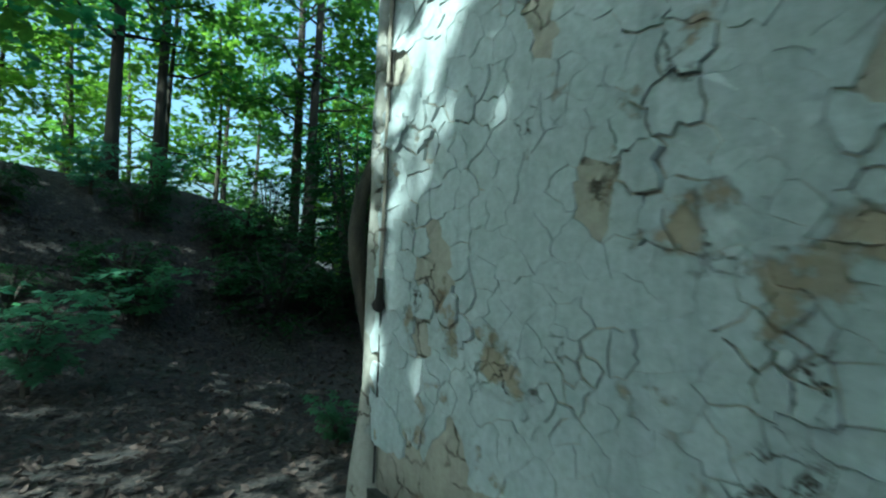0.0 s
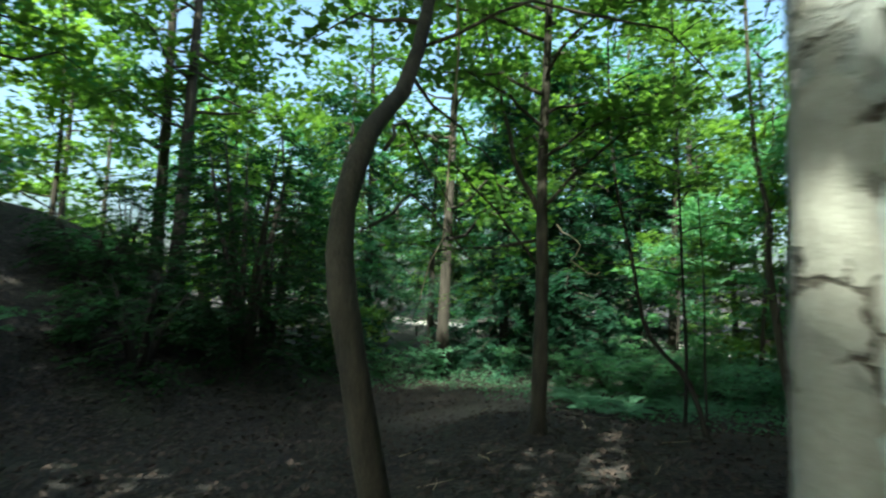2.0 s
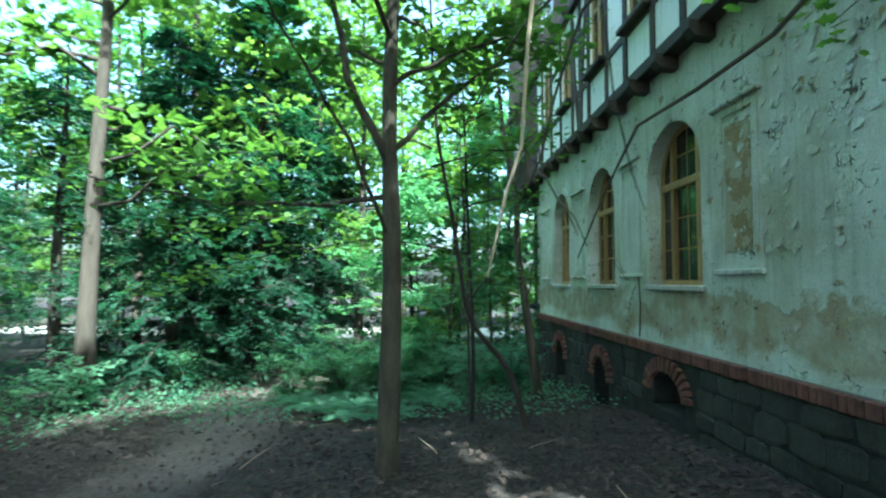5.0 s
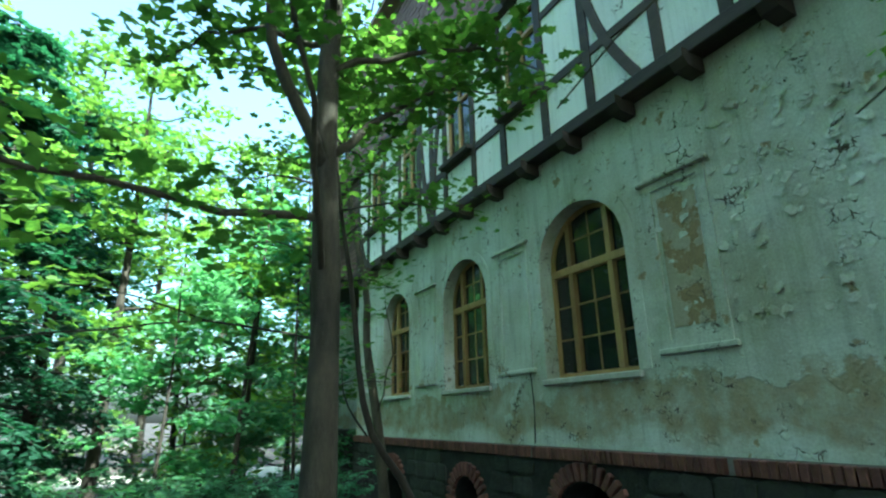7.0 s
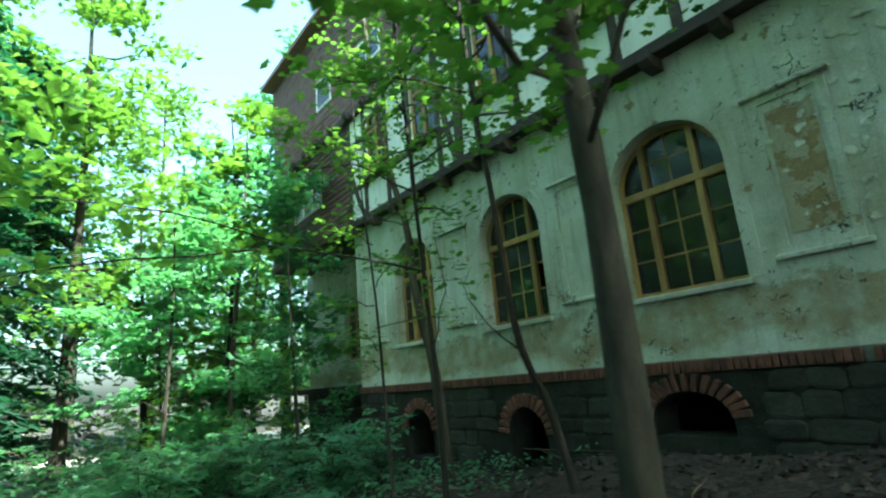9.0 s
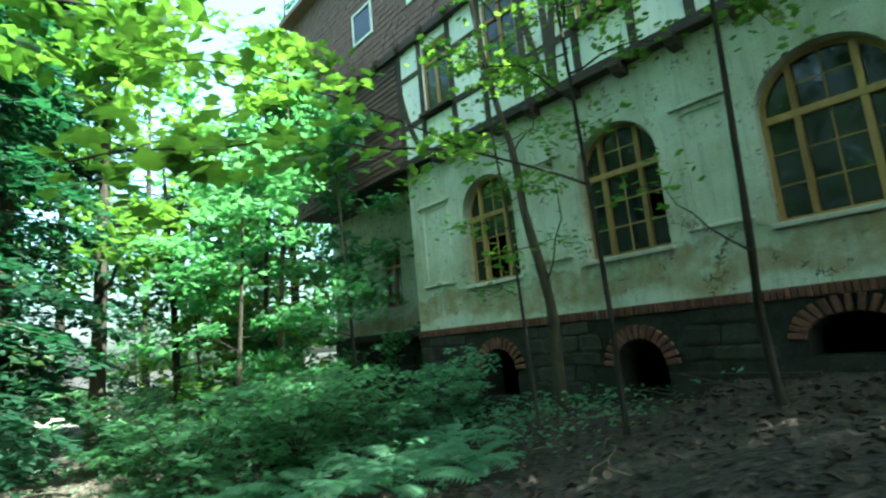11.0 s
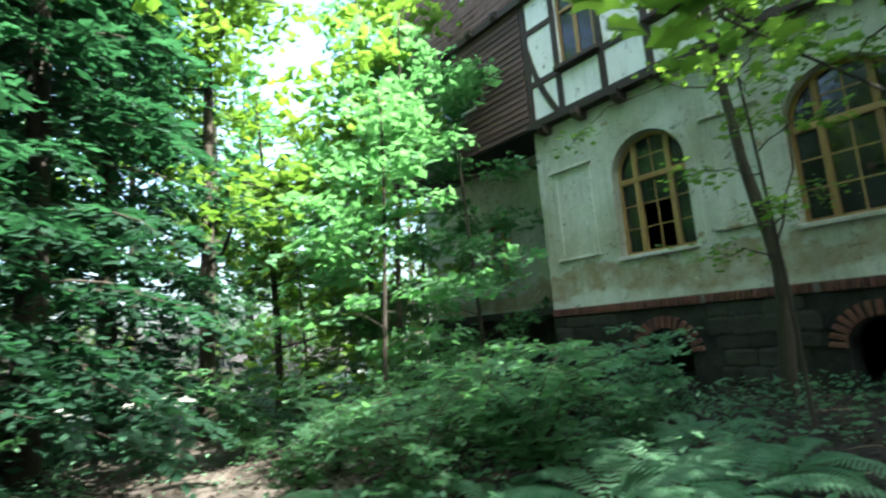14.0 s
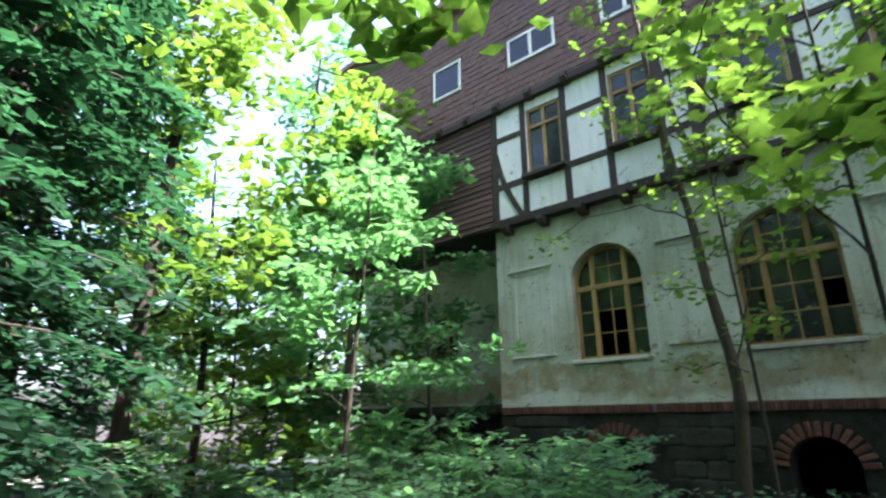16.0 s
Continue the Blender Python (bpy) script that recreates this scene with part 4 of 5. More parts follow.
rng = random.Random(4)
bx, by = -3.77, -3.05
b0 = ground_z(bx, by)
limbs = [([(bx, by, b0 + 3.2), (bx - 0.45, by - .1, b0 + 4.1), (bx - .7, by - .2, b0 + 5.3), (bx - 1.1, by - .1, b0 + 6.6)], 0.055, 0.4),
         ([(bx, by, b0 + 2.85), (bx - 0.7, by - .2, b0 + 2.7), (bx - 1.6, by - .6, b0 + 2.65), (bx - 2.9, by - .4, b0 + 2.95)], 0.03, 0.75),
         ([(bx, by, b0 + 3.3), (bx + .5, by + .2, b0 + 3.9), (bx + 1.1, by + .4, b0 + 4.4), (bx + 1.9, by + .3, b0 + 4.6)], 0.035, 0.7),
         ([(bx, by, b0 + 2.4), (bx - .3, by - .8, b0 + 3.2), (bx - .8, by - 1.5, b0 + 4.0), (bx - 1.0, by - 2.4, b0 + 4.4)], 0.022, 0.6)]
for k in range(26):
    z = b0 + 4.0 + k * 0.27
    az = k * 2.4 + rng.uniform(-.4, .4)
    L = rng.uniform(1.6, 3.0)
    limbs.append(([(bx, by, z), (bx + math.cos(az) * L * .35, by + math.sin(az) * L * .35, z + .35), (bx + math.cos(az) * L * .7, by + math.sin(az) * L * .7, z + .45), (bx + math.cos(az) * L, by + math.sin(az) * L, z + .35)], 0.03, 0.7))
stem_tree("tree", "slim young maple with smooth grey-brown bark and spreading leafy limbs",
          [([(bx, by, b0 - .15), (bx + .03, by, b0 + 2), (bx - .02, by + .03, b0 + 4), (bx + .06, by, b0 + 7), (bx, by, b0 + 11.5)], 0.125, 0.03)], limbs, BARK, LEAF, 0.12, 18, 3)

cx, cy = -1.885, -8.05
c0 = ground_z(cx, cy)
off = lambda dx, dy, dz: (cx + dx, cy + dy, c0 + dz)
limbs = [([off(-.25, -.03, 2.5), off(-.6, .5, 2.9), off(-.9, 1.3, 2.6), off(-1.0, 2.2, 2.0)], 0.012, -0.1),
         ([off(-.1, -.25, 2.05), off(-.5, .5, 2.35), off(-.7, 1.3, 2.15), off(-.75, 2.0, 1.7)], 0.010, -0.1),
         ([off(-.4, .4, 3.1), off(-.6, 1.2, 3.0), off(-1.0, 2.2, 3.0), off(-1.3, 3.2, 2.5)], 0.012, -0.1),
         ([off(-.5, .6, 3.4), off(.2, .9, 3.7), off(.9, 1.6, 3.6), off(1.1, 2.4, 3.3)], 0.014, 0.2)]
for k in range(14):
    az = k * 2.4
    L = rng.uniform(1.0, 2.0)
    if math.cos(az) > 0.15:
        az += math.pi
    z = 3.6 + k * 0.26
    s = (-.5 - .04 * k, .6 + .11 * k)
    limbs.append(([off(s[0], s[1], z), off(s[0] + math.cos(az) * L * .5, s[1] + math.sin(az) * L * .5, z + .3), off(s[0] + math.cos(az) * L, s[1] + math.sin(az) * L, z + .25)], 0.018, 0.65))
stem_tree("tree", "crooked young tree with brown bark near the house corner",
          [([off(0, 0, -.15), off(.10, -.48, 1.25), off(-.04, -.50, 1.95), off(-.13, -.25, 2.55), off(-.33, .3, 3.15), off(-.7, 1.1, 5), off(-.9, 1.8, 7.2)], 0.082, 0.03)], limbs, BARK, LEAF, 0.11, 10, 5, 0.4)

sx, sy = -1.0, 2.5
s0 = ground_z(sx, sy)
limbs = [([(-1.5, 2.43, 1.8), (-1.7, 3.1, 2.15), (-1.9, 4.0, 2.1), (-1.9, 4.8, 1.7)], 0.012, 0.15),
         ([(-1.5, 2.43, 1.8), (-1.3, 2.1, 2.2), (-1.5, 1.8, 2.9)], 0.014, 0.2),
         ([(-1.35, 2.2, -.4), (-1.2, 1.9, .6), (-1.4, 1.8, 1.7)], 0.016, 0.3)]
for k in range(16):
    az = k * 2.4
    L = rng.uniform(0.8, 1.8)
    z = 2.8 + k * 0.33
    limbs.append(([(-1.55, 2.4, z), (-1.55 + math.cos(az) * L * .5, 2.4 + math.sin(az) * L * .5, z + .3), (-1.55 + math.cos(az) * L, 2.4 + math.sin(az) * L, z + .35)], 0.016, 0.4))
stem_tree("tree", "leaning young tree with pale bark standing close to the front wall",
          [([(sx, sy, s0 - .15), (-1.2, 2.3, -1.4), (-1.33, 2.21, -.54), (-1.5, 2.35, .8), (-1.5, 2.43, 1.79), (-1.8, 2.6, 3.6), (-2.0, 2.8, 7.5)], 0.105, 0.035)], limbs, BARK, LEAF, 0.12, 8, 6, 0.35)

qx, qy = -1.9, -0.95
q0 = ground_z(qx, qy)
limbs = [([(-2.77, -1.23, -.59), (-2.9, -.8, -.1), (-2.8, -.5, .25)], 0.010, 0.3)]
for k in range(18):
    az = k * 2.4
    L = rng.uniform(0.7, 1.6)
    z = 1.6 + k * 0.27
    limbs.append(([(-3.3, -1.5, z), (-3.3 + math.cos(az) * L * .5, -1.5 + math.sin(az) * L * .5, z + .25), (-3.3 + math.cos(az) * L, -1.5 + math.sin(az) * L, z + .25)], 0.013, 0.6))
stem_tree("tree", "thin leaning sapling with dark bark before the front wall",
          [([(qx, qy, q0 - .15), (-2.2, -1.0, -1.2), (-2.77, -1.23, -.45), (-3.0, -1.35, .8), (-3.3, -1.5, 2.6), (-3.4, -1.6, 6.2)], 0.05, 0.012)], limbs, BARK_DARK, LEAF, 0.12, 10, 7, 0.4)

vx, vy = -2.5, 1.7
v0 = ground_z(vx, vy)
limbs = []
for k in range(15):
    az = 1.3 + k * 2.4
    L = rng.uniform(0.6, 1.3)
    z = -0.6 + k * 0.3
    limbs.append(([(vx - .08, vy + .05, z), (vx - .08 + math.cos(az) * L * .5, vy + math.sin(az) * L * .5, z + .15), (vx - .08 + math.cos(az) * L, vy + math.sin(az) * L, z + .1)], 0.008, 0.55))
stem_tree("tree", "slender leafy sapling before the front wall",
          [([(vx, vy, v0 - .15), (vx - .05, vy, -1.2), (vx - .08, vy + .05, 0.4), (vx - .2, vy + .1, 2.2), (vx - .3, vy + .1, 4.6)], 0.028, 0.008)], limbs, BARK_DARK, LEAF, 0.10, 6, 12, 0.3)

# maple sapling whose long limb reaches over the walk
mx, my = -2.6, 0.4
m0 = ground_z(mx, my)
reach = [Vector(p) for p in ((-2.65, 0.4, 0.55), (-4.2, 0.75, 0.8), (-5.8, 0.6, 0.55), (-6.9, 0.15, 0.2), (-7.7, -0.2, -0.15))]
reach2 = [Vector(p) for p in ((-4.2, 0.75, 0.8), (-5.4, 1.05, 1.2), (-6.3, 0.95, 1.2), (-6.9, 0.75, 1.05), (-7.4, 0.5, 0.85))]
limbs = [([tuple(p) for p in reach], 0.014, 0.0), ([tuple(p) for p in reach2], 0.009, 0.0)]
for k in range(16):
    az = k * 2.4 + .5
    L = rng.uniform(0.8, 1.7)
    z = 1.3 + k * 0.3
    limbs.append(([(-2.7, 0.4, z), (-2.7 + math.cos(az) * L * .5, 0.4 + math.sin(az) * L * .5, z + .25), (-2.7 + math.cos(az) * L, 0.4 + math.sin(az) * L, z + .2)], 0.014, 0.6))
maple = stem_tree("tree", "maple sapling with a long leafy limb over the walk",
                  [([(mx, my, m0 - .15), (-2.58, .4, -1), (-2.65, .4, .5), (-2.75, .42, 3), (-2.9, .4, 6.5)], 0.04, 0.012)], limbs, BARK_DARK, LEAF, 0.10, 10, 9, 0.4)
leaf_meshes = []
for v in range(3):
    bm = bmesh.new()
    lobed_leaf(bm, Vector((0.08, 0, 0)), Vector((1, 0.05 * v, 0)).normalized(), Vector((0, 0.1 * (v - 1), 1)).normalized(), 0.15)
    tube(bm, [(0, 0, 0), (-0.06, 0, 0.03)], [0.002, 0.002], 4)
    me = bpy.data.meshes.new("leaf")
    bm.to_mesh(me)
    bm.free()
    me.materials.append(LEAF)
    leaf_meshes.append(me)
for k in range(290):
    q = 0.22 + 0.78 * rng.random()
    f = q * 4
    i = min(3, int(f))
    line = reach if k < 185 else reach2
    p = line[i].lerp(line[i + 1], f - i)
    lf = new("leaf", leaf_meshes[k % 3])
    lf.parent = maple
    lf.matrix_basis = pose(p.x + rng.gauss(0, .16), p.y + rng.gauss(0, .22), p.z + rng.gauss(0.02, .11), rng.gauss(0, 16), rng.gauss(8, 16), rng.uniform(0, 360)) @ Matrix.Scale(rng.uniform(.65, 1.2), 4)

# ---- the wood ----
rng = random.Random(11)
tall = [make_tree("tall woodland tree with a high green crown", 16 + i, 0.2, BARK_DARK, (LEAF, LEAF_COOL)[i % 2], 20 + i, 0.25, 3.8, 25, 0.27, 25, 1.05) for i in range(3)]
distant = [make_tree("tall woodland tree with a high green crown", 17 + i, 0.22, BARK_DARK, (LEAF_COOL, LEAF)[i % 2], 30 + i, 0.10, 3.8, 22, 0.46, 17, 1.25) for i in range(2)]
young = [make_tree("young leafy tree of the undergrowth", 6.5 + i, 0.05, BARK_DARK, (LEAF_COOL, LEAF)[i % 2], 40 + i, 0.12, 2.0, 18, 0.19, 24, 0.62) for i in range(3)]
# Those with y below -12 stand unseen, added to shade ground and end wall.
near_spots = [(-11.3, 4.2), (-13.2, -12.8), (-11.2, 9.5), (-5.9, 11.6), (2.4, 18.6), (-14.5, -3.4), (-14, 11.5), (-5, 29), (-1.5, 28),
              (-15.0, -8.9), (-15.8, -7.6), (-19, -2), (-17, 6),
              (5.2, -16.5), (8.2, -19), (-3.2, -13.4), (-6.6, -13.2), (-4.4, -17.5), (8.5, -15.5), (-8.0, -15.0), (-11.5, -13.5), (-9, 27.5), (-13.5, 28.5), (11, -19), (-3.6, -12.3), (-10.5, -18)]
far_spots, tries = [], 0
while len(far_spots) < 34 and tries < 5000:
    tries += 1
    x, y = rng.uniform(-46, 12), rng.uniform(-20, 52)
    if x > -19 and -24 < y < 22:
        continue
    if x < -20 and y < 2 and rng.random() < 0.6:
        continue
    if any((x - a) ** 2 + (y - b) ** 2 < 12 for a, b in far_spots):
        continue
    far_spots.append((x, y))
far_spots = [(x, y) for x, y in far_spots if not (x > -31 and y < 4 or -16 < x < 8 and 16 < y < 27)]
for i, (x, y) in enumerate(near_spots + far_spots):
    k = i - len(near_spots)
    t = tall[i % 3] if k < 0 else distant[k % 2]
    first = i < 3 or 0 <= k < 2
    ob = (place if first else place_copy)(t, x, y, rng.uniform(0, 360), rng.uniform(0.8, 1.15) * (1.35 if k < 0 and y > 26 else 1.0))
    tagged(ob, group="woodland trees")
young_spots, tries = [], 0
while len(young_spots) < 44 and tries < 6000:
    tries += 1
    x, y = rng.uniform(-26, 4), rng.uniform(-14, 30)
    if x > -10.3 and -15 < y < 9 or x > -1.5 and y < 15.5:
        continue
    if -9.5 < x < -4 and 4 < y < 16 or (x > -13 and -9 < y < -6):
        continue
    if any((x - a) ** 2 + (y - b) ** 2 < 3.2 for a, b in young_spots):
        continue
    young_spots.append((x, y))
young_spots = [(x, y) for x, y in young_spots if not (x < -17 and y < 3 or -13 < x < 3 and 15.5 < y < 25)]
# The first seven are unseen sun blockers, added to dapple the end wall.
young_spots += [(4.8, -13.6), (6.2, -13.0), (-1.8, -13.8), (4.15, -12.9), (3.4, -14.3), (4.6, -15.4), (1.8, -13.6), (-2.2, 11.2), (-1.3, 8.0), (-2.6, 9.2), (-3.6, 11.8), (-1.6, 13.8), (-4.5, 6.8)]
for i, (x, y) in enumerate(young_spots):
    t = young[i % 3]
    size = 1.3 if y < -12.5 and x > 2 else 1.45 if (x, y) in ((-2.2, 11.2), (-2.6, 9.2)) else rng.uniform(0.55, 1.1)
    ob = (place if i < 3 else place_copy)(t, x, y, rng.uniform(0, 360), size)
    tagged(ob, group="young trees")
sunny = [make_tree("broad-leaved tree beyond the bank, leaves coloured brighter for sun", 8 + 2 * i, 0.10, BARK_DARK, LEAF_SUNLIT, 80 + i, 0.06, 3.2, 20, 0.28, 15, 1.15) for i in range(2)]
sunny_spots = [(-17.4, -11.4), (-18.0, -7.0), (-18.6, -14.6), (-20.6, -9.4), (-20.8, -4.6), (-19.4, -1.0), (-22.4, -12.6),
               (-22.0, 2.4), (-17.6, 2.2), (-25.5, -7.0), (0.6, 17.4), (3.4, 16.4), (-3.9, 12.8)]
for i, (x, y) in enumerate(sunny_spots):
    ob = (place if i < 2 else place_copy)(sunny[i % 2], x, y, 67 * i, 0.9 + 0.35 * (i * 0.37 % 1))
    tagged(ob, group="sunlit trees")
dark = yew(5)
for i, (x, y, s) in enumerate(((-10.8, -3.6, 1.05), (-12.8, -1.6, 0.9), (-13.0, -5.2, 0.4))):
    (place if i == 0 else place_copy)(dark, x, y, 77 * i, s)
low = yew(8, 1.7, 1.3, 12, 5)
for i, (x, y, s) in enumerate(((-9.6, -6.2, 0.9), (-11.4, -6.4, 0.8), (-9.4, -9.2, 0.6), (-11.8, -8.6, 0.55), (-11.0, -11.2, 0.5), (-8.4, -10.8, 0.4), (-10.4, -13.0, 0.6))):
    (place if i == 0 else place_copy)(low, x, y, 77 * i, s)
thick = conifer(4, 9.5, 14, 0.19)
for i, (x, y, s) in enumerate(((-8.9, 9.0, 1.35), (-7.6, 12.6, 1.35), (-10.6, 7.0, 1.1))):
    (place if i == 0 else place_copy)(thick, x, y, 70 * i, s)
con = conifer(3)
for i, (x, y, s) in enumerate(((-9.8, 14.8, 1.4), (-10.8, 11.6, 1.2), (-14.2, 2.4, 1.15), (-12.8, 5.4, 1.0))):
    (place if i == 0 else place_copy)(con, x, y, 70 * i, s)

# Out-of-view crown, added to keep sun off the ground beside the house.
high = make_tree("unseen tall tree with high crown, added to shade the ground", 17, 0.17, BARK_DARK, LEAF, 71, 0.46, 4.2, 26, 0.27, 34, 1.1)
place(high, 0.5, -12.9, 30)

# ---- undergrowth ----
shrubs = [shrub("leafy green woodland shrub with thin stems", 1.25, 0.55, (LEAF_COOL, FERN, LEAF_COOL)[i], 60 + i) for i in range(3)]
spots = [(-4.6, 3.9), (-5.6, 4.8), (-6.3, 3.4), (-3.4, 4.8), (-2.4, 3.9), (-4.0, 6.2), (-5.0, 7.6), (-2.8, 6.8), (-1.6, 5.6), (-1.4, 7.6), (-5.6, 6.2), (-6.0, 8.8), (-4.8, 9.6), (-3.0, 9.0),
         (-5.2, 3.0), (-3.9, 3.0), (-1.2, 4.4), (-4.4, 5.2), (-2.0, 9.0), (-3.6, 7.6), (-6.4, 5.6), (-9.8, 6.0), (-10.6, 3.0), (-11, 1.0), (-10.3, 8), (-8.9, 12), (-9.6, 10),
         (-11.4, -0.8), (-12.4, -9.5), (-11, -6), (-9.7, -7.2), (-5.8, -10.6), (-13, -8), (-8.6, -9.0), (-10.5, -4.6), (-2.03, -8.6), (-7.4, 14), (-5, 13), (-3, 13), (-0.8, 9.6)]
for i, (x, y) in enumerate(spots):
    s = 0.42 if (x, y) == (-2.03, -8.6) else rng.uniform(0.8, 1.45)
    (place if i < 3 else place_copy)(shrubs[i % 3], x, y, rng.uniform(0, 360), s)
fn = fern(1)
for i, (x, y, s) in enumerate(((-4.9, 1.5, 1.0), (-5.5, 2.0, 1.0), (-4.3, 2.3, .9), (-4.0, 1.4, .85), (-3.2, 2.6, .9), (-5.9, 2.9, .8), (-3.4, 3.6, .9), (-6.6, 4.4, .8))):
    (place if i == 0 else place_copy)(fn, x, y, 50 * i, s)


def scatter(name, label, category, count, size, mat, region, seed, lift, tilt):
    """Loose leaves over a stretch of ground, one heap of stuff."""
    rng = random.Random(seed)
    vs, fs = [], []
    while len(fs) < count * 2:
        x, y = rng.uniform(region[0], region[1]), rng.uniform(region[2], region[3])
        if x > -0.06 and y > Y0 - 0.1 and not (x < 1.1 and y > Y1 + 0.1):
            continue
        if not region[4](x, y, rng):
            continue
        p = Vector((x, y, ground_z(x, y) + 0.012 + lift * rng.random() ** 2))
        n = Vector((rng.gauss(0, tilt), rng.gauss(0, tilt), 1)).normalized()
        t = n.cross(Vector((rng.uniform(-1, 1), rng.uniform(-1, 1), 0.01))).normalized()
        b = n.cross(t)
        s = size * rng.uniform(0.5, 1.4)
        k = len(vs)
        c = rng.uniform(-.15, .35)
        vs += [p - t * s * .6, p + b * s * .4 + n * s * c, p + t * s * .6 + n * s * .1, p - b * s * .4 + n * s * c]
        fs += [(k, k + 1, k + 2), (k, k + 2, k + 3)]
    me = bpy.data.meshes.new(name)
    me.from_pydata([tuple(v) for v in vs], [], fs)
    me.materials.append(mat)
    return tagged(new(name, me), label, category, kind="stuff")


DEAD_LEAF = make_simple("dead_leaf", (0.008, 0.006, 0.005), (0.085, 0.054, 0.043), 22.0, 0.85, 0.2)
green_zone = lambda x, y, r: r.random() < smooth(0.5, 3.0, y + 0.15 * x + 1.0) * (0.12 if -8.2 < x < -5.6 and y > 4 else 1.0) or (x < -9.5 and r.random() < .5)
bare_zone = lambda x, y, r: not (abs(x + 6.9) < 0.9 and y > -2.5 and r.random() < 0.65)
scatter("leaf_litter", "brown fallen leaves strewn over the forest floor", "leaf litter", 21000, 0.075, DEAD_LEAF, (-11, 3, -13, 9, bare_zone), 5, 0.02, 0.35)
scatter("ground_cover", "low green herbs covering the ground by the house", "ground cover", 19000, 0.085, FERN, (-14, 1.1, -1, 16, green_zone), 6, 0.34, 0.3)


# ---- dead hanging stems ----
def dry_curl(name, label, pts, r, mat=TWIG):
    bm = bmesh.new()
    pts = [Vector(p) for p in pts]
    tube(bm, pts, [r * (1 - 0.6 * i / (len(pts) - 1)) for i in range(len(pts))], 6)
    return tagged(mesh_object(name, bm, mat, True), label, "dead twig")


curl = [(-1.19, -7.72, 0.53), (-1.17, -7.70, 0.49), (-1.13, -7.68, 0.47), (-1.10, -7.66, 0.44), (-1.09, -7.65, 0.42), (-1.12, -7.64, 0.37),
        (-1.16, -7.62, 0.35), (-1.11, -7.60, 0.31), (-1.07, -7.59, 0.28), (-1.03, -7.59, 0.275), (-1.01, -7.58, 0.29)]
tw = dry_curl("dead_twig", "pale dry curled twig hanging from the crooked tree", curl, 0.006)
bm = bmesh.new()
tube(bm, [curl[0], (-1.2, -7.6, 1.2), (-1.3, -7.2, 2.0), off(-.33, .3, 3.15)], [0.0012] * 4, 4)
tagged(mesh_object("stalk", bm, BARK_DARK, parent=tw), "thin dark stalk")
limb_top = off(-.7, 1.1, 5.0)
hang = dry_curl("dead_branch", "pale dead branch with dark twigs hanging near the wall",
                [limb_top, (-2.8, -6.5, 2.4), (-2.95, -6.42, 1.1), (-2.98, -6.42, 0.62), (-3.06, -6.5, 0.40), (-3.12, -6.53, 0.14), (-3.14, -6.53, 0.05)], 0.011)
for twig in ([(-2.96, -6.42, 0.62), (-3.02, -6.42, 0.52), (-3.05, -6.40, 0.42)],
             [(-2.96, -6.42, 0.60), (-2.90, -6.46, 0.50), (-2.84, -6.48, 0.38), (-2.78, -6.52, 0.30), (-2.74, -6.55, 0.18)],
             [(-2.84, -6.48, 0.38), (-2.83, -6.56, 0.33), (-2.79, -6.60, 0.22)],
             [(-3.14, -6.53, 0.05), (-3.18, -6.52, 0.0), (-3.25, -6.49, -0.12), (-3.29, -6.47, -0.20)],
             [(-2.7, -6.6, 1.3), (-2.66, -6.66, 0.75), (-2.62, -6.72, 0.45), (-2.58, -6.74, 0.30)]):
    bm = bmesh.new()
    tube(bm, twig, [0.005 - 0.003 * i / (len(twig) - 1) for i in range(len(twig))], 5)
    tagged(mesh_object("twig", bm, BARK_DARK, True, hang), "thin dark twig")
for k in range(34):
    a = rng.uniform(0, math.pi)
    x, y = rng.uniform(-6, -0.4), rng.uniform(-9, 3)
    L = rng.uniform(0.15, 0.55)
    d = Vector((math.cos(a), math.sin(a), 0)) * L
    pts = [(x + d.x * q, y + d.y * q + 0.03 * math.sin(q * 5), ground_z(x + d.x * q, y + d.y * q) + 0.02 + 0.05 * q * (k % 3)) for q in (0, .25, .5, .75, 1)]
    tagged(dry_curl("twig", "dry fallen twig on the leaf litter", pts, rng.uniform(0.004, 0.010)), group="fallen twigs")
for k in range(7):
    x, y = -0.5 - 0.22 * (k % 3), -0.4 + 0.25 * k
    L = rng.uniform(0.9, 1.7)
    a = rng.uniform(1.0, 2.1)
    pts = [(x - math.cos(a) * L * (q - .5), y + math.sin(a) * L * (q - .5), ground_z(x, y) + 0.06 + 0.05 * (k % 2) + 0.1 * q * (k % 3)) for q in (0, .33, .66, 1)]
    tagged(dry_curl("branch", "fallen grey branch in the heap by the cellar window", pts, rng.uniform(0.012, 0.024), BARK_DARK), group="fallen branches")


# ---- bricks, stones, boards, tiles and flakes ----
def piece_mesh(name, mat, sx, sy, sz, rough, seed, bevel=0.12):
    rng = random.Random(seed)
    bm = bmesh.new()
    add_box(bm, -sx / 2, sx / 2, -sy / 2, sy / 2, -sz / 2, sz / 2, rough, rng)
    bmesh.ops.bevel(bm, geom=bm.edges[:], offset=min(sx, sy, sz) * bevel, segments=1, affect="EDGES")
    bmesh.ops.recalc_face_normals(bm, faces=bm.faces)
    me = bpy.data.meshes.new(name)
    bm.to_mesh(me)
    bm.free()
    me.materials.append(mat)
    return me


def put_piece(name, me, parent, m):
    ob = new(name, me)
    ob.parent = parent
    ob.matrix_basis = m
    return ob


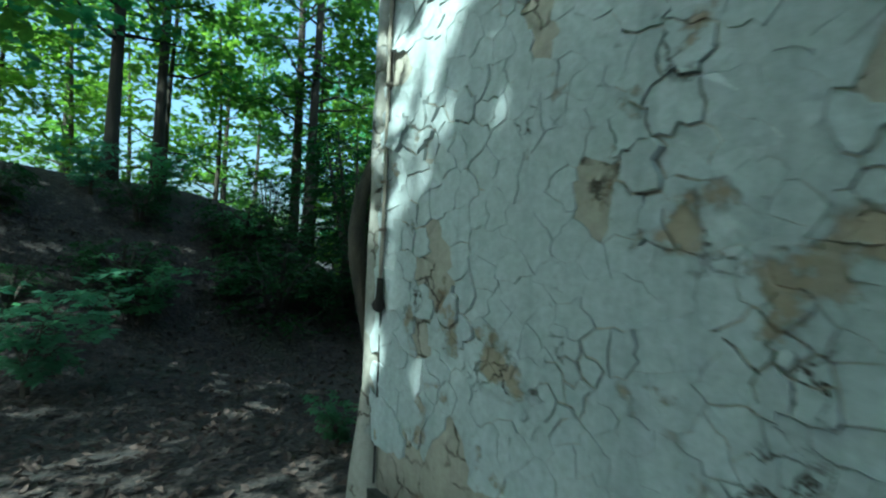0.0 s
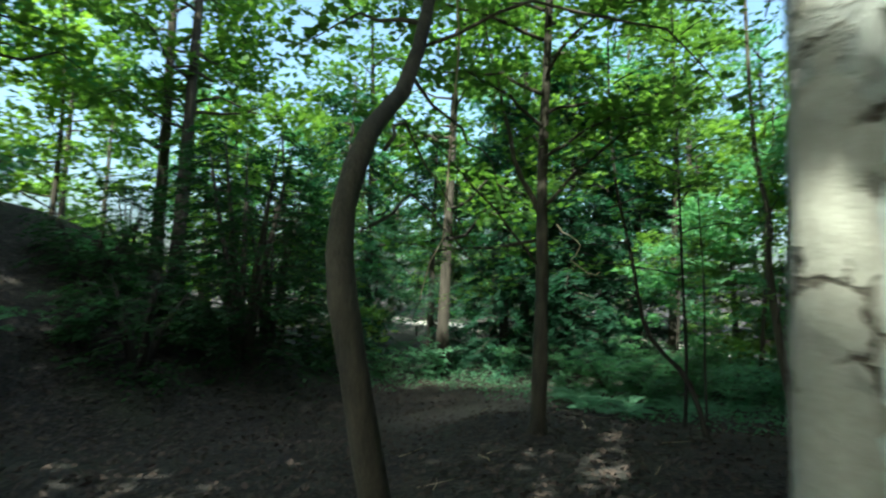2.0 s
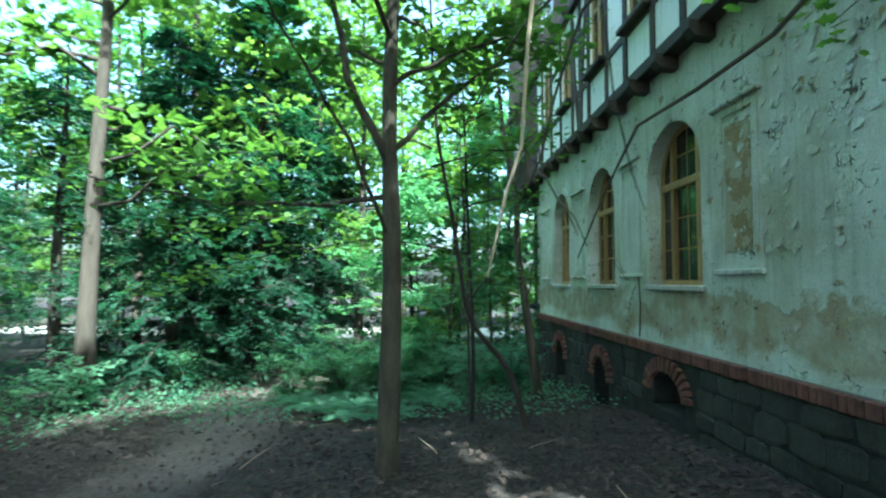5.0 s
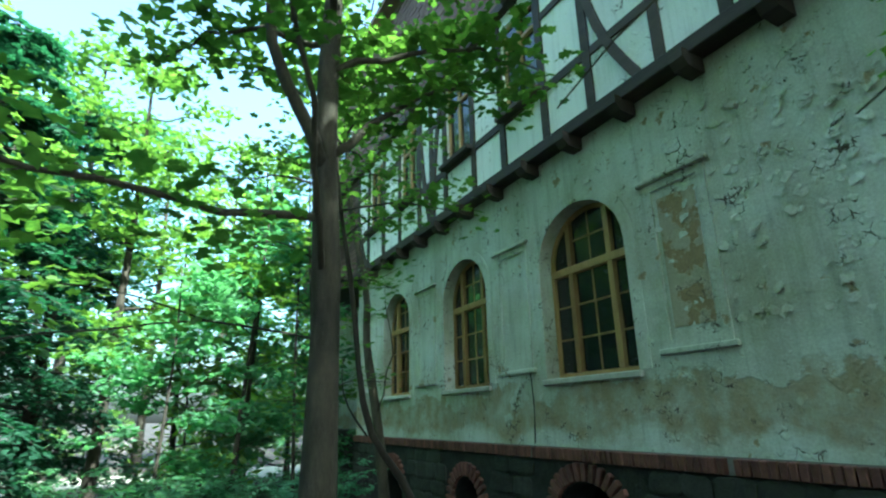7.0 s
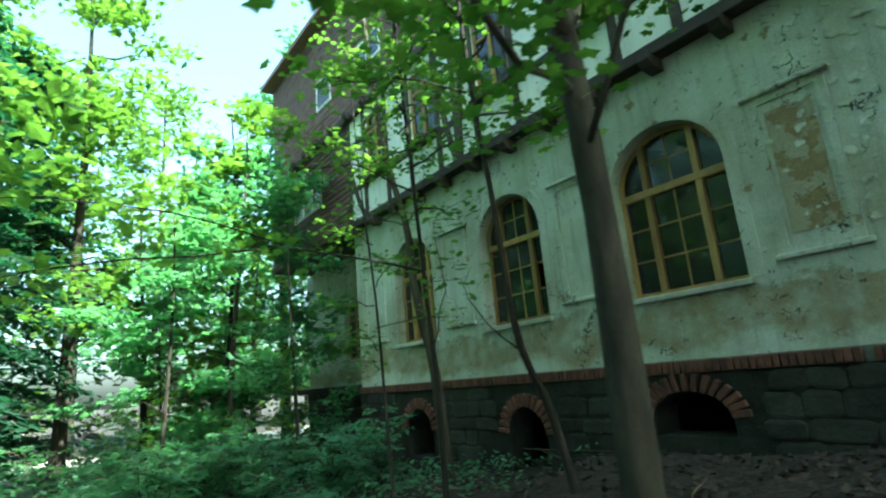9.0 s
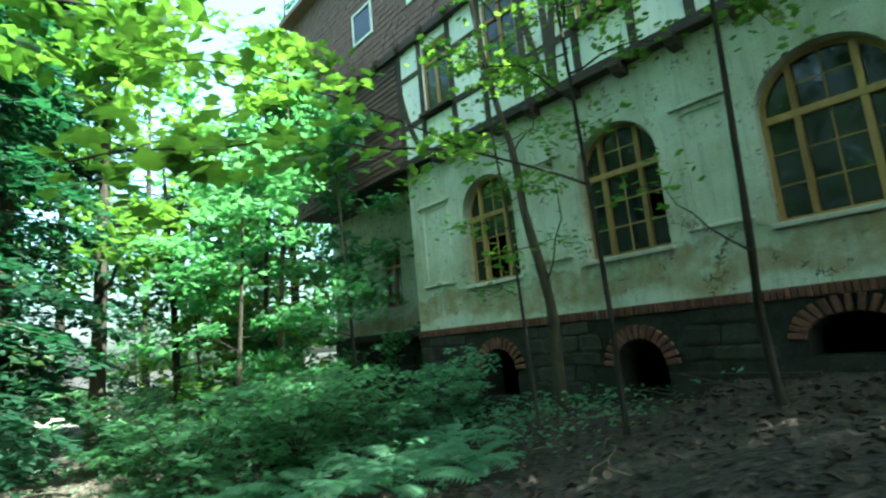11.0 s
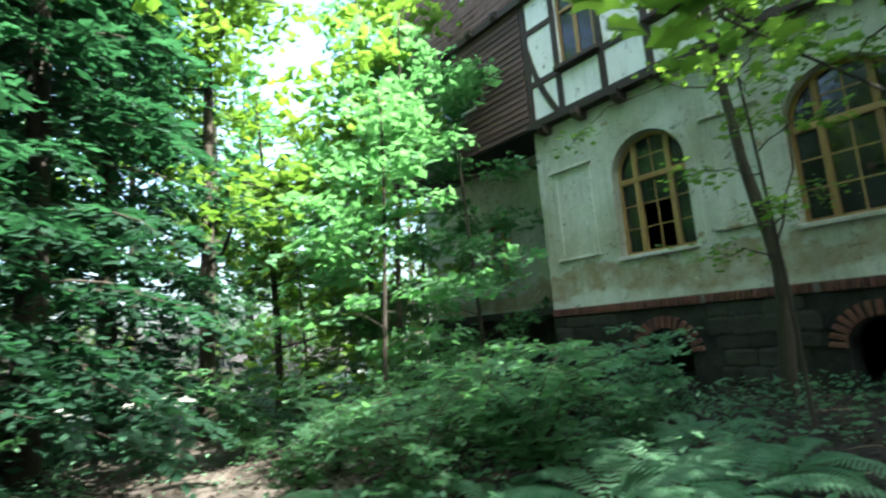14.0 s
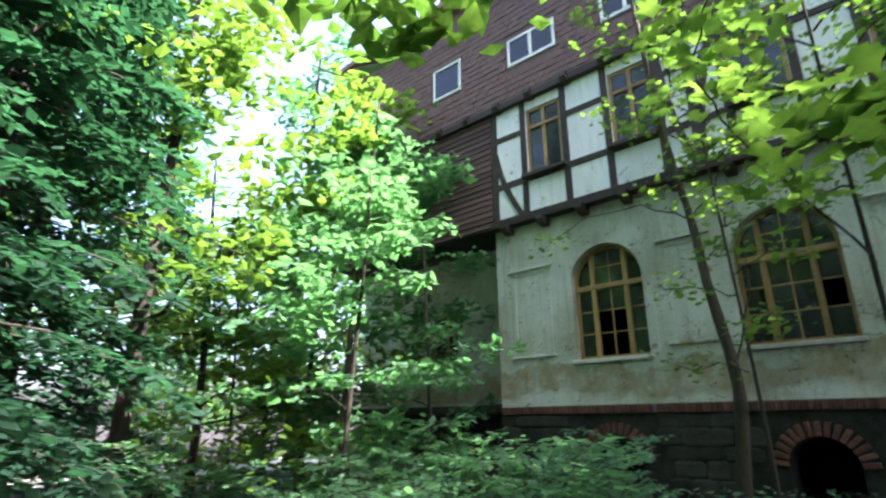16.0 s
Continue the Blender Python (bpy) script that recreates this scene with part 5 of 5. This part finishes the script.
rng = random.Random(77)
course = tagged(box("brick_course", (-0.02, 0.45, Y0 + CR, Y1, ZP - 0.158, ZP - 0.002), MORTAR), "red brick-on-edge course between plaster and stone plinth", "brick course", kind="structure")
brick_meshes = [piece_mesh("brick", BRICK, 0.13, 0.068, 0.14, 0.004, i) for i in range(4)]
y = Y0 + CR + 0.05
k = 0
while y < Y1 - 0.03:
    if rng.random() > 0.03:
        put_piece("brick", brick_meshes[k % 4], course, pose(-0.025 + rng.uniform(-.008, .006), y, ZP - 0.082, 0, rng.uniform(-2, 2), rng.uniform(-1.5, 1.5)))
    y += 0.082
    k += 1

# brick arches round the cellar openings
arch_meshes = [piece_mesh("brick", BRICK, 0.12, 0.075, 0.21, 0.004, 10 + i) for i in range(3)]
for y0, y1, z0, z1 in BASEMENT:
    rise = 0.3 if z1 - z0 < 0.8 else 0.42
    c, r = (y0 + y1) / 2, (y1 - y0) / 2
    n = 15
    for i in range(n):
        a = math.pi * (i + 0.5) / n
        py, pz = c + (r + 0.115) * math.cos(a), z1 - rise + (rise + 0.115) * math.sin(a)
        put_piece("brick", arch_meshes[i % 3], plinth, pose(-0.035, py, pz, math.degrees(a) - 90, 0, 0))

# plinth stones
stone_meshes = [piece_mesh("stone", STONE, 1, 1, 1, 0.09, 20 + i, 0.16) for i in range(7)]
z = ZP - 0.17
count = 0
while z > -2.75:
    h = rng.uniform(0.2, 0.3)
    y = Y1 - 0.02
    while y > Y0 + CR + 0.1:
        w = rng.uniform(0.32, 0.62)
        cy, cz = y - w / 2, z - h / 2
        clear = all(not (a - 0.24 < cy + w / 2 and cy - w / 2 < b + 0.24 and c - 0.05 < cz + h / 2 and cz - h / 2 < d + 0.24) for a, b, c, d in BASEMENT)
        if clear and cz + h > ground_z(-0.2, cy) and count < 298:
            ob = put_piece("stone", stone_meshes[count % 7], plinth, pose(-0.025 + rng.uniform(-.015, .012), cy, cz, rng.uniform(-2, 2), 0, rng.uniform(-2, 2)))
            ob.scale = (0.075, w - 0.012, h - 0.012)
            count += 1
        y -= w
    z -= h
n_stone = 0
z = ZP - 0.05
while z > -2.9:
    h = rng.uniform(0.2, 0.3)
    y = 13.2
    while y > Y1 + 0.05:
        w = rng.uniform(0.35, 0.65)
        ob = put_piece("stone", stone_meshes[n_stone % 7], bpy.data.objects["wall_recess_plinth"], pose(1.145, y - w / 2, z - h / 2))
        ob.scale = (0.07, w - 0.03, h - 0.028)
        n_stone += 1
        y -= w
    z -= h

# weatherboards of the overhang
def boards():
    z = ZB + 0.06
    while z < ZT - 0.05:
        spans = [(Y1 - 0.04, 8.78), (10.92, Y2)] if 4.2 < z < 5.48 else [(Y1 - 0.04, 9.9 + rng.uniform(-.6, .6)), None]
        if spans[1] is None:
            spans[1] = (spans[0][1] + 0.004, Y2)
        for a, b in spans:
            bm = bmesh.new()
            n = 6
            front = []
            for i in range(n + 1):
                yy = a + (b - a) * i / n
                s = 0.006 * noise.noise((yy * 0.9, z * 3, 0))
                front.append([bm.verts.new(q) for q in ((-0.145 + s, yy, z + s), (-0.118 + s, yy, z + 0.155), (-0.100, yy, z + 0.155), (-0.100, yy, z + s))])
            for p, q in zip(front, front[1:]):
                for i in range(4):
                    bm.faces.new((p[i], q[i], q[(i + 1) % 4], p[(i + 1) % 4]))
            bm.faces.new(front[0]), bm.faces.new(front[-1][::-1])
            mesh_object("board", bm, CLADDING, parent=clad)
        z += 0.148


boards()


def attic_tiles():
    """Hung tiles in offset courses, one sheet of stuff."""
    rng = random.Random(9)
    vs, fs = [], []
    holes = [(5.2, 6.55, 7.35, 8.15), (8.1, 9.1, 7.45, 8.45), (2.9, 4.05, 7.3, 8.1)]
    z, row = ZT + 0.2, 0
    while z < ZR - 0.05:
        y = -3.0 + (0.09 if row % 2 else 0)
        while y < Y2 - 0.1:
            if not any(a - 0.17 < y < b + 0.01 and c - 0.19 < z < d + 0.02 for a, b, c, d in holes):
                j = rng.uniform(-.006, .006)
                k = len(vs)
                x0, x1 = -0.044 + j, -0.030 + j
                vs += [(x0, y + .004, z), (x0, y + .172, z), (x1, y + .172, z + .19), (x1, y + .004, z + .19), (-.02, y + .004, z), (-.02, y + .172, z)]
                fs += [(k, k + 1, k + 2, k + 3), (k, k + 4, k + 5, k + 1), (k, k + 3, k + 4), (k + 1, k + 5, k + 2)]
            y += 0.178
        z += 0.165
        row += 1
    me = bpy.data.meshes.new("tiles")
    me.from_pydata(vs, [], fs)
    me.materials.append(ROOF_TILE)
    ob = new("tiles", me)
    ob.parent = attic
    tagged(ob, "hung red-brown tiles in courses", kind="stuff")


attic_tiles()


def flake_mesh(seed, size):
    """A curling chip of paint and plaster."""
    rng = random.Random(seed)
    bm = bmesh.new()
    n = 9
    ring = []
    for lay, off in ((1.0, 0.0), (0.94, 0.006)):
        vs = []
        for i in range(n):
            a = 2 * math.pi * i / n
            r = size * lay * random.Random(seed * 31 + i).uniform(0.55, 1.15)
            yy, zz = math.cos(a) * r, math.sin(a) * r * 0.8
            vs.append(bm.verts.new((off - 0.30 * max(0, -zz + size * 0.2) ** 2 / size - 0.004, yy, zz)))
        ring.append(vs)
    bm.faces.new(ring[0]), bm.faces.new(ring[1][::-1])
    for i in range(n):
        bm.faces.new((ring[0][i], ring[1][i], ring[1][(i + 1) % n], ring[0][(i + 1) % n]))
    bmesh.ops.triangulate(bm, faces=bm.faces[:])
    bmesh.ops.recalc_face_normals(bm, faces=bm.faces)
    me = bpy.data.meshes.new("plaster_flake")
    bm.to_mesh(me)
    bm.free()
    return me


front_flakes = []
for i in range(8):
    me = flake_mesh(i + 50, random.Random(i).uniform(0.03, 0.075))
    me.materials.append(PLASTER)
    front_flakes.append(me)
placed = 0
while placed < 230:
    y, z = rng.gauss(-4.1, 0.9) if placed < 150 else rng.uniform(-8.8, 7.0), rng.uniform(0.3, 2.9) if placed < 150 else rng.uniform(-0.6, 3.0)
    if any(a - 0.25 < y < b + 0.25 and -0.15 < z < WZ1 + 0.2 for a, b in WINDOWS) or y > 7.0 or y < Y0 + 0.4:
        continue
    put_piece("plaster_flake", front_flakes[placed % 8], wall_front, pose(-0.004, y, z, rng.uniform(-50, 50), rng.uniform(-4, 8), rng.uniform(-8, 8)))
    placed += 1


def clip(poly, mx, mz, nx, nz):
    """The part of a polygon on the near side of a line."""
    out = []
    for (ax, az), (bx_, bz) in zip(poly, poly[1:] + poly[:1]):
        da, db = (ax - mx) * nx + (az - mz) * nz, (bx_ - mx) * nx + (bz - mz) * nz
        if da <= 0:
            out.append((ax, az))
        if da * db < 0:
            k = da / (da - db)
            out.append((ax + (bx_ - ax) * k, az + (bz - az) * k))
    return out


def plaster_plates():
    """The end wall's paint skin, cracked into curling plates with gaps between."""
    rng = random.Random(123)
    seeds = []
    tries = 0
    while len(seeds) < 297 and tries < 60000:
        tries += 1
        x, z = rng.uniform(0.21, 1.75), rng.uniform(-0.5, 1.2)
        gap = 0.022 + 0.075 * (0.5 + 0.5 * noise.noise((x * 3.3, z * 2.1, 4)))
        if all((x - a) ** 2 + ((z - b) * 0.7) ** 2 > gap * gap for a, b in seeds):
            seeds.append((x, z))
    for x, z in seeds:
        if noise.noise((x * 3.1, z * 3.1, 9)) > 0.42:
            continue
        poly = [(x - .13, z - .15), (x + .13, z - .15), (x + .13, z + .15), (x - .13, z + .15)]
        for a, b in seeds:
            d2 = (a - x) ** 2 + (b - z) ** 2
            if 0 < d2 < 0.14:
                poly = clip(poly, (a + x) / 2, (b + z) / 2, a - x, b - z)
        if len(poly) < 3:
            continue
        ragged = []
        for (ax, az), (bx_, bz) in zip(poly, poly[1:] + poly[:1]):
            n = max(1, int(math.hypot(bx_ - ax, bz - az) / 0.022))
            for i in range(n):
                px, pz = ax + (bx_ - ax) * i / n, az + (bz - az) * i / n
                wx, wz = noise.noise((px * 24, pz * 24, 1)), noise.noise((px * 24, pz * 24, 6))
                px, pz = px + 0.034 * wx + 0.006 * noise.noise((px * 90, pz * 90, 3)), pz + 0.034 * wz + 0.006 * noise.noise((px * 90, pz * 90, 5))
                ragged.append((px, pz))
        crack = 0.0003 + 0.0105 * max(0.0, noise.noise((x * 4.2, z * 4.2, 7)) + 0.07) + rng.uniform(0, 0.0008)
        lift = 0.003 + 1.5 * crack * rng.uniform(0.3, 1.6)
        tilt = 2 + 700 * crack
        tx, tz = rng.gauss(0, 0.009) * tilt, rng.gauss(0, 0.010) * tilt
        bm = bmesh.new()
        rings = []
        for inset, depth in ((crack + 0.0012, 0.0), (crack, 0.0008), (crack, 0.012)):
            ring = []
            for px, pz in ragged:
                dx, dz = px - x, pz - z
                L = math.hypot(dx, dz) or 1.0
                f = max(0.2, (L - inset) / L)
                curl = 0.22 * L * max(0.0, noise.noise((px * 9, pz * 9, 2)) - 0.05)
                yy = -lift - curl - dx * tx - dz * tz + depth if depth < 0.01 else 0.002
                ring.append(bm.verts.new((x + dx * f, Y0 + yy, z + dz * f)))
            rings.append(ring)
        c = bm.verts.new((x, Y0 - lift, z))
        n = len(ragged)
        for i in range(n):
            j = (i + 1) % n
            bm.faces.new((c, rings[0][i], rings[0][j]))
            for ra, rb in zip(rings, rings[1:]):
                bm.faces.new((ra[i], rb[i], rb[j], ra[j]))
        mesh_object("plaster_plate", bm, PLASTER_PLATE, parent=wall_end)


plaster_plates()
